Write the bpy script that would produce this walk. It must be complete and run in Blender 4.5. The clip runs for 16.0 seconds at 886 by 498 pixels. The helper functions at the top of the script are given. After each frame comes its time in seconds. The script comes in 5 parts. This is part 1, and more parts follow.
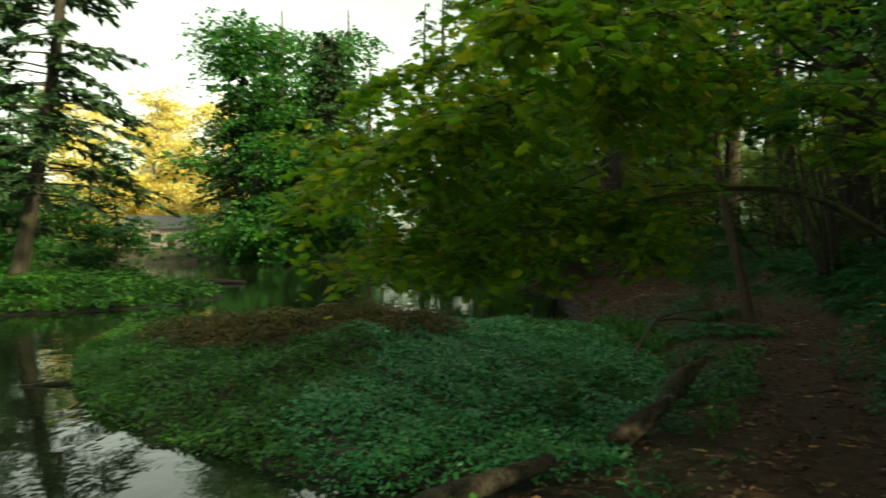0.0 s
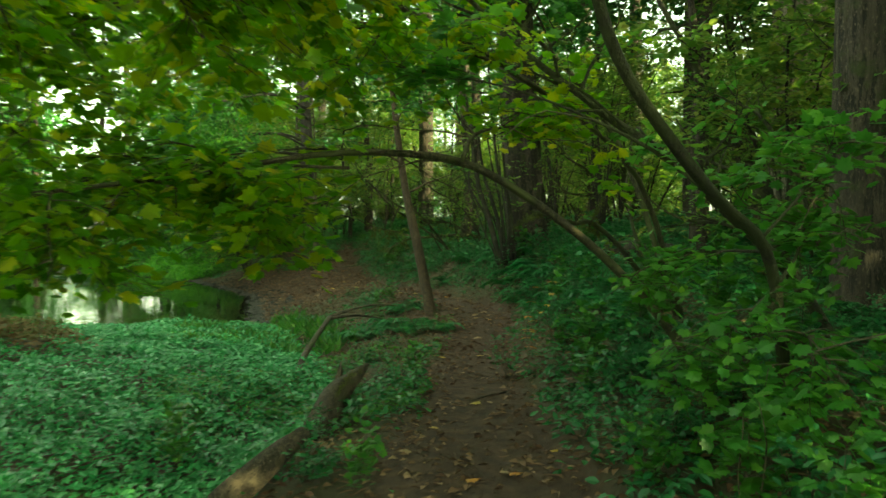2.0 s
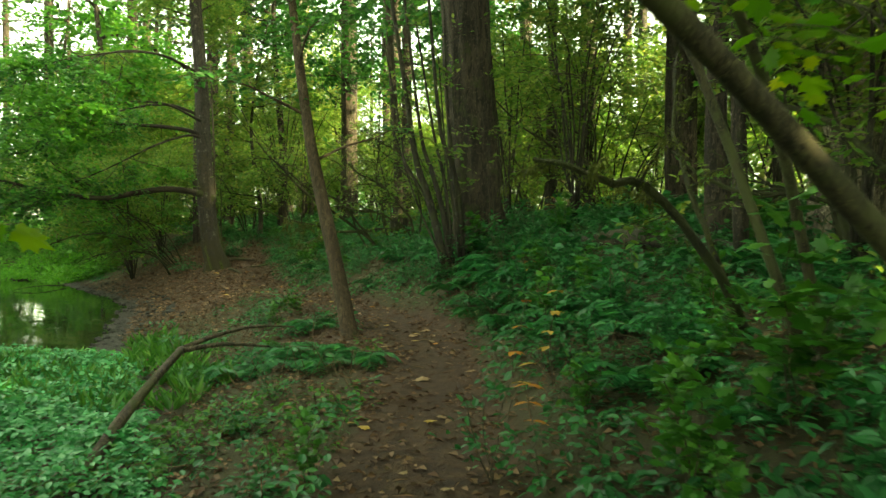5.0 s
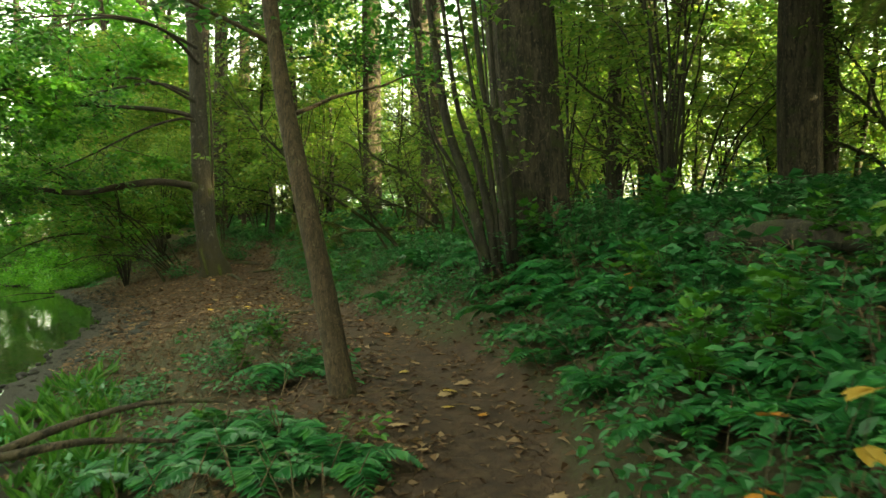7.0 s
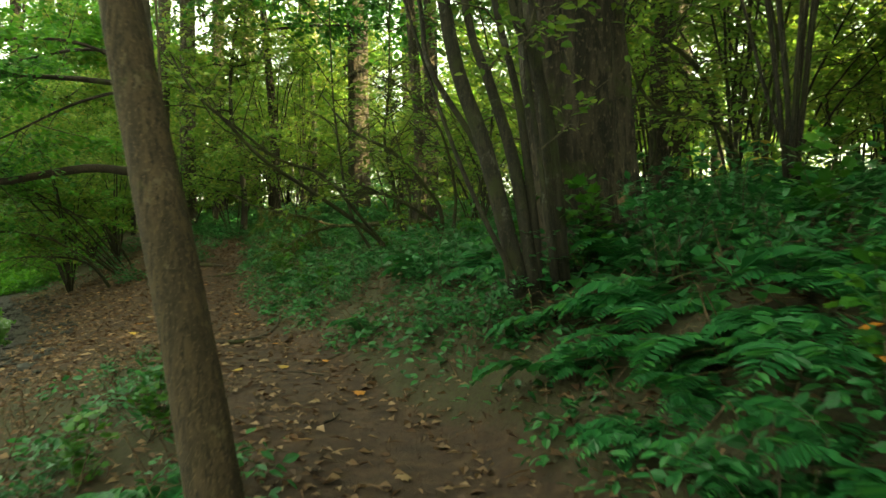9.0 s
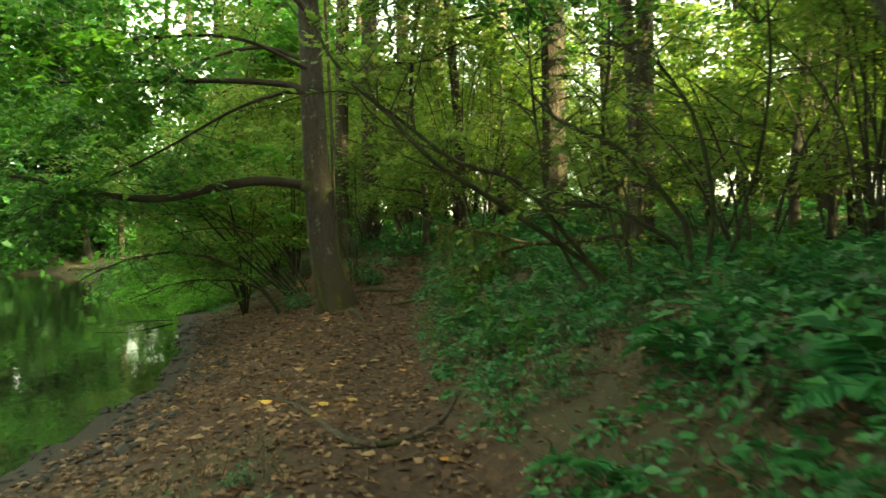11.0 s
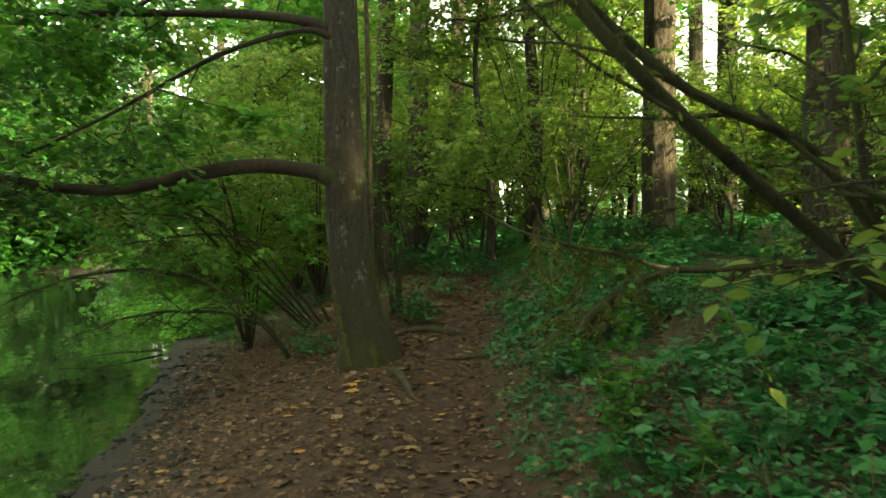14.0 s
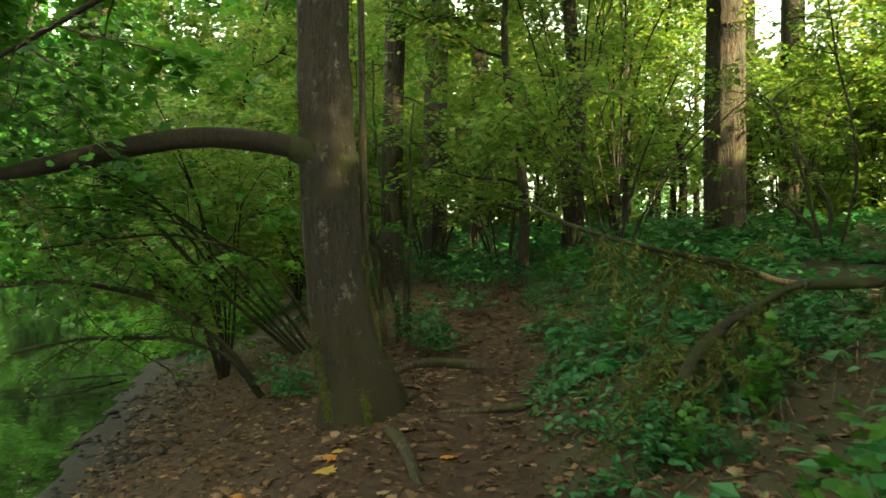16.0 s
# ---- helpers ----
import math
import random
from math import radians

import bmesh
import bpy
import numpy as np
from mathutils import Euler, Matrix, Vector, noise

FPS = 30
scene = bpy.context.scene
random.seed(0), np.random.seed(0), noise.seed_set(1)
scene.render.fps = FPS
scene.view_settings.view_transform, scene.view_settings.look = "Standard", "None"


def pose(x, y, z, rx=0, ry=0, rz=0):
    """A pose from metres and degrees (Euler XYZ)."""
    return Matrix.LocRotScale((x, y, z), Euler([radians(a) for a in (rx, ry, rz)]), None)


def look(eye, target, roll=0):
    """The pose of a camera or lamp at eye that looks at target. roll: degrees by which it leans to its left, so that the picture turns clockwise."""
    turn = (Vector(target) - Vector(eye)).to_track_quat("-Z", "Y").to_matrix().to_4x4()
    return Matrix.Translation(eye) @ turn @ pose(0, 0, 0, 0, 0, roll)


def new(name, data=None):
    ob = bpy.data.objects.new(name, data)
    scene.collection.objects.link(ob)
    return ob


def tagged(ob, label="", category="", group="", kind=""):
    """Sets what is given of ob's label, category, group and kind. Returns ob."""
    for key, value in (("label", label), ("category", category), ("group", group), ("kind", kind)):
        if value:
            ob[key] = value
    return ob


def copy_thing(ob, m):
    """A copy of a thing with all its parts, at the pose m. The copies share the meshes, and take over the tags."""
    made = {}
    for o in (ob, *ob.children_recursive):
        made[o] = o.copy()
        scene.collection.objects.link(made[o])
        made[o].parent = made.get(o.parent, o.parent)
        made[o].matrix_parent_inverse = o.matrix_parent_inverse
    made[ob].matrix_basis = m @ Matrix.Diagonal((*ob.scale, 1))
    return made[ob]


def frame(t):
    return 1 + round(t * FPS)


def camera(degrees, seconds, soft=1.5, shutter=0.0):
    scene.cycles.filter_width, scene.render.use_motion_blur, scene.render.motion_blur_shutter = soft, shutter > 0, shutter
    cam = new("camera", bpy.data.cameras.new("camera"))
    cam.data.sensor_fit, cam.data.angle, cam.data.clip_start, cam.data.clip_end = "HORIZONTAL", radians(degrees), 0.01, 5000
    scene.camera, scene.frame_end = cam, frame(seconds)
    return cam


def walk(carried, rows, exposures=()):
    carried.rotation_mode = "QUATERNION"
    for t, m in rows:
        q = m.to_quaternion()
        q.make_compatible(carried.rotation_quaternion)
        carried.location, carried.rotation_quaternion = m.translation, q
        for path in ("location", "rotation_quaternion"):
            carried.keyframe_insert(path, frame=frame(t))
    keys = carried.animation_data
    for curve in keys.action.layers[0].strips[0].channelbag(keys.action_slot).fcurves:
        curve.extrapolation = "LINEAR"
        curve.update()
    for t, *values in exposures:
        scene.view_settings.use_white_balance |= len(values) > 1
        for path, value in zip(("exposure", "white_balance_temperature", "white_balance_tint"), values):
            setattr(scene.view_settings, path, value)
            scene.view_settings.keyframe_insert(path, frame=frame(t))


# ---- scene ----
# ---- camera and its walk ----
PATH = [
    (0.0, pose(0.000, 0.000, 1.896, 89.80, -0.12, 0.00)),
    (0.5, pose(0.185, 0.297, 1.892, 89.71, 0.00, -6.70)),
    (1.0, pose(0.462, 0.664, 1.857, 89.64, 0.14, -11.51)),
    (1.5, pose(0.754, 1.106, 1.811, 89.46, -0.19, -18.47)),
    (2.0, pose(1.034, 1.609, 1.806, 89.38, -0.13, -23.08)),
    (2.5, pose(1.337, 2.118, 1.852, 89.48, -0.11, -25.49)),
    (3.0, pose(1.587, 2.703, 1.833, 89.20, -0.16, -28.35)),
    (3.5, pose(1.848, 3.317, 1.780, 89.24, -0.11, -28.60)),
    (4.0, pose(2.064, 3.947, 1.703, 89.30, -0.16, -28.89)),
    (4.2, pose(2.138, 4.168, 1.703, 89.41, -0.20, -29.15)),
    (6.3, pose(3.541, 7.093, 1.580, 88.95, 0.20, -27.67)),
    (6.5, pose(3.692, 7.428, 1.632, 88.96, 0.14, -27.17)),
    (7.0, pose(4.048, 8.089, 1.670, 89.32, 0.20, -26.52)),
    (7.5, pose(4.321, 8.723, 1.618, 89.17, 0.01, -26.72)),
    (8.0, pose(4.636, 9.458, 1.630, 88.93, 0.26, -27.20)),
    (8.5, pose(4.964, 10.142, 1.678, 89.04, 0.20, -27.23)),
    (9.0, pose(5.335, 10.831, 1.738, 88.81, 0.51, -26.97)),
    (9.5, pose(5.713, 11.487, 1.837, 88.84, 1.11, -23.08)),
    (10.0, pose(5.997, 12.156, 1.863, 88.83, 0.92, -17.51)),
    (10.2, pose(6.087, 12.403, 1.878, 88.93, 1.05, -16.06)),
    (12.3, pose(6.256, 16.260, 2.185, 89.78, -0.39, -8.98)),
    (12.5, pose(6.278, 16.495, 2.179, 89.79, -0.41, -8.96)),
    (13.0, pose(6.339, 17.090, 2.208, 89.87, -0.39, -8.97)),
    (13.5, pose(6.434, 17.719, 2.246, 89.90, -0.38, -8.81)),
    (14.0, pose(6.516, 18.409, 2.230, 89.70, -0.39, -8.65)),
    (14.5, pose(6.623, 19.074, 2.256, 89.85, -0.38, -8.47)),
    (15.0, pose(6.715, 19.706, 2.267, 89.86, -0.35, -8.02)),
    (15.5, pose(6.814, 20.295, 2.234, 89.89, -0.36, -7.56)),
    (16.0, pose(6.892, 20.905, 2.233, 89.98, -0.43, -6.90)),
]
cam = camera(64.2, 16.0, soft=1.5, shutter=0.4)
walk(cam, PATH, exposures=[(0.0, 1.1, 8300, -14), (0.8, 1.6, 9300, -24), (1.6, 2.5, 10000, -34), (2.6, 3.0, 10000, -35), (4.0, 3.15, 10300, -29), (6.3, 3.1, 10800, -22), (10.2, 3.1, 10800, -22), (12.3, 2.98, 9600, -15), (16.0, 3.1, 9600, -14)])

# ---- world, sun, exposure ----
SUN_AZ, SUN_EL = radians(140), radians(27)
world = bpy.data.worlds.new("sky")
scene.world = world
world.use_nodes = True
wn = world.node_tree.nodes
sky = wn.new("ShaderNodeTexSky")
sky.sky_type, sky.sun_disc = "NISHITA", False
sky.sun_elevation, sky.sun_rotation = SUN_EL, SUN_AZ
sky.dust_density, sky.air_density, sky.ozone_density = 3.0, 1.0, 1.0
wn["Background"].inputs[1].default_value = 0.15
haze = wn.new("ShaderNodeHueSaturation")
haze.inputs["Saturation"].default_value = 0.35
world.node_tree.links.new(sky.outputs[0], haze.inputs["Color"])
world.node_tree.links.new(haze.outputs[0], wn["Background"].inputs[0])
sun = new("sun", bpy.data.lights.new("sun", "SUN"))
sun.data.energy, sun.data.angle, sun.data.color = 3.6, radians(0.6), (1.0, 0.86, 0.62)
sun.matrix_world = look((math.sin(SUN_AZ) * 60, math.cos(SUN_AZ) * 60, math.tan(SUN_EL) * 60), (0, 0, 0))

# ---- materials ----
def material(name):
    m = bpy.data.materials.new(name)
    m.use_nodes = True
    return m, m.node_tree.nodes, m.node_tree.links


def ramp(nodes, stops):
    r = nodes.new("ShaderNodeValToRGB")
    e = r.color_ramp.elements
    e[0].position, e[0].color = stops[0][0], (*stops[0][1], 1)
    e[1].position, e[1].color = stops[-1][0], (*stops[-1][1], 1)
    for p, c in stops[1:-1]:
        n = e.new(p)
        n.color = (*c, 1)
    return r


def noise_node(nodes, links, scale, detail=6, rough=0.6, stretch=None):
    co = nodes.new("ShaderNodeTexCoord")
    n = nodes.new("ShaderNodeTexNoise")
    n.inputs["Scale"].default_value = scale
    n.inputs["Detail"].default_value = detail
    n.inputs["Roughness"].default_value = rough
    if stretch:
        mp = nodes.new("ShaderNodeMapping")
        mp.inputs["Scale"].default_value = stretch
        links.new(co.outputs["Object"], mp.inputs[0])
        links.new(mp.outputs[0], n.inputs["Vector"])
    else:
        links.new(co.outputs["Object"], n.inputs["Vector"])
    return n


def bump(nodes, links, height, strength, distance):
    b = nodes.new("ShaderNodeBump")
    b.inputs["Strength"].default_value, b.inputs["Distance"].default_value = strength, distance
    links.new(height, b.inputs["Height"])
    links.new(b.outputs[0], nodes["Principled BSDF"].inputs["Normal"])
    return b


def mix_colour(nodes, links, fac, a, b):
    m = nodes.new("ShaderNodeMix")
    m.data_type = "RGBA"
    links.new(fac, m.inputs[0])
    for s, v in ((6, a), (7, b)):
        if isinstance(v, tuple):
            m.inputs[s].default_value = (*v, 1)
        else:
            links.new(v, m.inputs[s])
    return m.outputs[2]


def leaf_material(name, stops, through_light=0.4, rough=0.45):
    """A leaf: colour varies from leaf to leaf and over patches; part of the light passes through."""
    m, n, l = material(name)
    p = n["Principled BSDF"]
    geo = n.new("ShaderNodeNewGeometry")
    patch = noise_node(n, l, 0.9, 2)
    add = n.new("ShaderNodeMath")
    add.operation = "MULTIPLY_ADD"
    add.inputs[1].default_value = 0.62
    l.new(geo.outputs["Random Per Island"], add.inputs[0])
    sc = n.new("ShaderNodeMath")
    sc.operation = "MULTIPLY"
    sc.inputs[1].default_value = 0.4
    l.new(patch.outputs[0], sc.inputs[0])
    l.new(sc.outputs[0], add.inputs[2])
    r = ramp(n, stops)
    l.new(add.outputs[0], r.inputs[0])
    l.new(r.outputs[0], p.inputs["Base Color"])
    p.inputs["Roughness"].default_value = rough
    p.inputs["Specular IOR Level"].default_value = 0.4
    fine = noise_node(n, l, 90, 2)
    bump(n, l, fine.outputs[0], 0.3, 0.004)
    t = n.new("ShaderNodeBsdfTranslucent")
    hs = n.new("ShaderNodeHueSaturation")
    hs.inputs["Hue"].default_value, hs.inputs["Saturation"].default_value, hs.inputs["Value"].default_value = 0.49, 1.0, 1.45
    l.new(r.outputs[0], hs.inputs["Color"])
    l.new(hs.outputs[0], t.inputs[0])
    mx = n.new("ShaderNodeMixShader")
    mx.inputs[0].default_value = through_light
    l.new(p.outputs[0], mx.inputs[1])
    l.new(t.outputs[0], mx.inputs[2])
    l.new(mx.outputs[0], n["Material Output"].inputs[0])
    return m


def bark_material(name, dark, light, moss=0.0, scale=9.0, depth=0.03, mosscol=(0.034, 0.042, 0.009), pale=None, foot=0.0):
    m, n, l = material(name)
    p = n["Principled BSDF"]
    p.inputs["Roughness"].default_value = 0.9
    furrow = noise_node(n, l, scale, 8, 0.65, (1.0, 1.0, 0.16))
    grain = noise_node(n, l, scale * 6, 4, 0.6, (1.0, 1.0, 0.5))
    r = ramp(n, [(0.40, dark), (0.58, light)])
    l.new(furrow.outputs[0], r.inputs[0])
    col = r.outputs[0]
    crack = noise_node(n, l, scale * 2.6, 5, 0.7, (1.0, 1.0, 0.22))
    cr = ramp(n, [(0.42, (1, 1, 1)), (0.5, (0, 0, 0))])
    l.new(crack.outputs[0], cr.inputs[0])
    col = mix_colour(n, l, cr.outputs[0], col, tuple(c * 0.55 for c in dark))
    speck = ramp(n, [(0.56, (0, 0, 0)), (0.66, (1, 1, 1))])
    l.new(grain.outputs[0], speck.inputs[0])
    col = mix_colour(n, l, speck.outputs[0], col, tuple(c * 1.7 for c in light))
    if pale:
        blotch = noise_node(n, l, 7.5, 6, 0.75, (1.0, 1.0, 0.8))
        pr = ramp(n, [(0.58, (0, 0, 0)), (0.64, (1, 1, 1))])
        l.new(blotch.outputs[0], pr.inputs[0])
        col = mix_colour(n, l, pr.outputs[0], col, pale)
    if moss:
        patch = noise_node(n, l, 2.4, 6, 0.7)
        mr = ramp(n, [(0.62 - moss * 0.3, (0, 0, 0)), (0.74 - moss * 0.3, (1, 1, 1))])
        grown = patch.outputs[0]
        if foot:
            co, sep = n.new("ShaderNodeTexCoord"), n.new("ShaderNodeSeparateXYZ")
            l.new(co.outputs["Object"], sep.inputs[0])
            low = n.new("ShaderNodeMapRange")
            for k, v in ((1, 0.2), (2, foot), (3, 0.2), (4, 0.0)):
                low.inputs[k].default_value = v
            l.new(sep.outputs[2], low.inputs[0])
            ad = n.new("ShaderNodeMath")
            l.new(grown, ad.inputs[0])
            l.new(low.outputs[0], ad.inputs[1])
            grown = ad.outputs[0]
        l.new(grown, mr.inputs[0])
        col = mix_colour(n, l, mr.outputs[0], col, mosscol)
    l.new(col, p.inputs["Base Color"])
    mx = n.new("ShaderNodeMath")
    mx.operation = "MULTIPLY_ADD"
    mx.inputs[1].default_value = 0.25
    l.new(grain.outputs[0], mx.inputs[0])
    l.new(crack.outputs[0], mx.inputs[2])
    bump(n, l, mx.outputs[0], 1.0, depth * 1.6)
    return m


GREEN_SHADED = [(0.1, (0.014, 0.06, 0.016)), (0.45, (0.026, 0.115, 0.022)), (0.8, (0.05, 0.17, 0.028)), (0.97, (0.13, 0.2, 0.03))]
M_herb = leaf_material("herb_leaf", [(0.1, (0.012, 0.07, 0.024)), (0.5, (0.026, 0.135, 0.044)), (0.85, (0.05, 0.19, 0.055)), (0.98, (0.2, 0.16, 0.03))], 0.28, 0.36)
M_cress = leaf_material("cress_leaf", [(0.1, (0.03, 0.15, 0.055)), (0.5, (0.065, 0.27, 0.10)), (0.95, (0.14, 0.37, 0.15))], 0.3, 0.27)
M_mint = leaf_material("mint_leaf", [(0.1, (0.02, 0.085, 0.014)), (0.5, (0.04, 0.15, 0.02)), (0.9, (0.085, 0.21, 0.03))], 0.3)
# Lighter mint leaf: brighter light on the far bank put into its colour.
M_bank_lit = leaf_material("lit_bank_leaf", [(0.1, (0.05, 0.19, 0.02)), (0.5, (0.10, 0.31, 0.035)), (0.9, (0.18, 0.38, 0.05))], 0.35)
M_brown = leaf_material("withered_leaf", [(0.1, (0.03, 0.07, 0.015)), (0.4, (0.075, 0.085, 0.02)), (0.65, (0.13, 0.085, 0.03)), (0.95, (0.10, 0.045, 0.02))], 0.25, 0.7)
M_fern = leaf_material("fern_leaf", [(0.1, (0.016, 0.10, 0.036)), (0.55, (0.034, 0.175, 0.058)), (0.9, (0.065, 0.23, 0.05)), (0.99, (0.22, 0.16, 0.03))], 0.3, 0.4)
M_maple = leaf_material("maple_leaf", [(0.1, (0.045, 0.16, 0.012)), (0.42, (0.10, 0.25, 0.018)), (0.7, (0.2, 0.31, 0.022)), (0.88, (0.38, 0.33, 0.03)), (0.99, (0.42, 0.2, 0.03))], 0.65)
# Darker leaf tone: the shade under the canopy put into the colour.
M_shade_tone = leaf_material("shade_painted_leaf", GREEN_SHADED, 0.45)
# Lighter, yellower leaf tone: the glow of lit foliage put into the colour.
M_sun_tone = leaf_material("sun_painted_leaf", [(0.1, (0.048, 0.13, 0.022)), (0.45, (0.095, 0.19, 0.036)), (0.75, (0.175, 0.24, 0.055)), (0.95, (0.30, 0.25, 0.07))], 0.55)
M_fresh = leaf_material("fresh_leaf", [(0.1, (0.03, 0.125, 0.02)), (0.45, (0.055, 0.19, 0.028)), (0.8, (0.10, 0.25, 0.035)), (0.98, (0.2, 0.27, 0.04))], 0.5)
# Golden leaves paled further: low sun and haze put into the colour.
M_gold_sun_tone = leaf_material("golden_leaf_sun_painted", [(0.1, (0.46, 0.46, 0.15)), (0.5, (0.64, 0.58, 0.22)), (0.95, (0.70, 0.56, 0.22))], 0.4)
M_needle = leaf_material("conifer_needle", [(0.1, (0.012, 0.04, 0.022)), (0.6, (0.03, 0.075, 0.03)), (0.95, (0.07, 0.11, 0.03))], 0.15, 0.6)
M_litter = leaf_material("fallen_leaf_litter", [(0.1, (0.035, 0.015, 0.008)), (0.4, (0.085, 0.042, 0.022)), (0.7, (0.17, 0.098, 0.055)), (0.9, (0.32, 0.21, 0.13)), (0.99, (0.42, 0.24, 0.05))], 0.1, 0.7)
M_yellow = leaf_material("yellow_leaf", [(0.1, (0.36, 0.21, 0.05)), (0.9, (0.46, 0.31, 0.07))], 0.2)
M_orange = leaf_material("orange_leaf", [(0.1, (0.42, 0.12, 0.03)), (0.9, (0.5, 0.25, 0.05))], 0.2)
M_straw = bark_material("withered_stem", (0.05, 0.03, 0.018), (0.15, 0.10, 0.06), 0.0, 20, 0.002)
M_tan = leaf_material("tan_leaf", [(0.1, (0.19, 0.11, 0.06)), (0.9, (0.34, 0.23, 0.13))], 0.1, 0.7)
B_smooth = bark_material("alder_bark", (0.009, 0.0065, 0.005), (0.040, 0.031, 0.024), 0.3, 26, 0.02, (0.03, 0.023, 0.008), pale=(0.13, 0.115, 0.1), foot=1.7)
B_limb = bark_material("alder_limb_bark", (0.010, 0.0065, 0.005), (0.028, 0.018, 0.014), 0.3, 30, 0.008, (0.026, 0.029, 0.008))
B_thin = bark_material("sapling_bark", (0.030, 0.019, 0.011), (0.072, 0.045, 0.027), 0.1, 24, 0.008, pale=(0.115, 0.087, 0.06))
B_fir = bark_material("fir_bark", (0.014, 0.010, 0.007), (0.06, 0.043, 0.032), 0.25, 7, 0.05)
# Lighter copy of the fir bark: sunlight on far trunks put into the colour.
B_fir_sun_tone = bark_material("fir_bark_sun_painted", (0.09, 0.07, 0.055), (0.26, 0.21, 0.17), 0.1, 7, 0.04)
B_stem = bark_material("hazel_bark", (0.009, 0.007, 0.005), (0.026, 0.020, 0.013), 0.4, 18, 0.008, (0.026, 0.03, 0.009), pale=(0.07, 0.066, 0.056))
B_twig = bark_material("twig_bark", (0.035, 0.026, 0.018), (0.085, 0.065, 0.045), 0.3, 20, 0.005)
B_arch = bark_material("vine_maple_bark", (0.018, 0.015, 0.008), (0.05, 0.042, 0.022), 0.6, 18, 0.006, (0.05, 0.055, 0.018))
B_moss = bark_material("mossy_bark", (0.010, 0.008, 0.005), (0.022, 0.020, 0.009), 0.7, 16, 0.03, (0.032, 0.037, 0.008))
B_dead = bark_material("dead_wood", (0.02, 0.014, 0.009), (0.075, 0.055, 0.038), 0.35, 15, 0.012)
B_log = bark_material("wet_log", (0.012, 0.010, 0.007), (0.045, 0.036, 0.026), 0.25, 12, 0.015)
B_bare = bark_material("bare_wood", (0.20, 0.12, 0.07), (0.42, 0.29, 0.19), 0.0, 20, 0.004)
B_moss_fur, _n, _l = material("moss_fur")
_n["Principled BSDF"].inputs["Roughness"].default_value = 1.0
_r = ramp(_n, [(0.3, (0.035, 0.045, 0.008)), (0.7, (0.11, 0.125, 0.022))])
_l.new(noise_node(_n, _l, 40, 4).outputs[0], _r.inputs[0])
_l.new(_r.outputs[0], _n["Principled BSDF"].inputs["Base Color"])


def ground_material():
    m, n, l = material("forest_soil")
    p = n["Principled BSDF"]
    p.inputs["Roughness"].default_value = 0.92
    big, mid, fine = noise_node(n, l, 0.8, 6), noise_node(n, l, 7, 8, 0.7), noise_node(n, l, 45, 6, 0.7)
    soil = ramp(n, [(0.3, (0.022, 0.009, 0.005)), (0.5, (0.054, 0.026, 0.015)), (0.72, (0.11, 0.061, 0.036))])
    l.new(mid.outputs[0], soil.inputs[0])
    litter = ramp(n, [(0.35, (0.025, 0.02, 0.010)), (0.5, (0.055, 0.042, 0.02)), (0.62, (0.05, 0.06, 0.018)), (0.75, (0.13, 0.09, 0.045))])
    l.new(fine.outputs[0], litter.inputs[0])
    at = n.new("ShaderNodeAttribute")
    at.attribute_name = "trodden"
    sm = n.new("ShaderNodeMath")
    sm.operation = "MULTIPLY_ADD"
    sm.inputs[1].default_value = 0.7
    l.new(mid.outputs[0], sm.inputs[0])
    l.new(at.outputs["Fac"], sm.inputs[2])
    k = ramp(n, [(0.62, (0, 0, 0)), (0.95, (1, 1, 1))])
    l.new(sm.outputs[0], k.inputs[0])
    col = mix_colour(n, l, k.outputs[0], litter.outputs[0], soil.outputs[0])
    wet = n.new("ShaderNodeAttribute")
    wet.attribute_name = "wet"
    col = mix_colour(n, l, wet.outputs["Fac"], col, (0.012, 0.009, 0.007))
    gloss = n.new("ShaderNodeMapRange")
    gloss.inputs[3].default_value, gloss.inputs[4].default_value = 0.92, 0.8
    l.new(wet.outputs["Fac"], gloss.inputs[0])
    l.new(gloss.outputs[0], p.inputs["Roughness"])
    l.new(col, p.inputs["Base Color"])
    ad = n.new("ShaderNodeMath")
    ad.operation = "MULTIPLY_ADD"
    ad.inputs[1].default_value = 0.35
    l.new(fine.outputs[0], ad.inputs[0])
    l.new(mid.outputs[0], ad.inputs[2])
    bump(n, l, ad.outputs[0], 1.0, 0.07)
    return m


def water_material():
    m, n, l = material("pond_water")
    p = n["Principled BSDF"]
    p.inputs["Base Color"].default_value = (0.016, 0.022, 0.012, 1)
    p.inputs["Roughness"].default_value, p.inputs["IOR"].default_value = 0.03, 1.33
    p.inputs["Specular IOR Level"].default_value = 0.8
    w = noise_node(n, l, 2.2, 3, 0.5, (1.0, 0.55, 1.0))
    bump(n, l, w.outputs[0], 0.16, 0.05)
    return m


def plain(name, colour, rough=0.8, scale=6.0):
    m, n, l = material(name)
    p = n["Principled BSDF"]
    p.inputs["Roughness"].default_value = rough
    r = ramp(n, [(0.3, tuple(c * 0.75 for c in colour)), (0.7, tuple(min(1, c * 1.2) for c in colour))])
    l.new(noise_node(n, l, scale, 6).outputs[0], r.inputs[0])
    l.new(r.outputs[0], p.inputs["Base Color"])
    return m


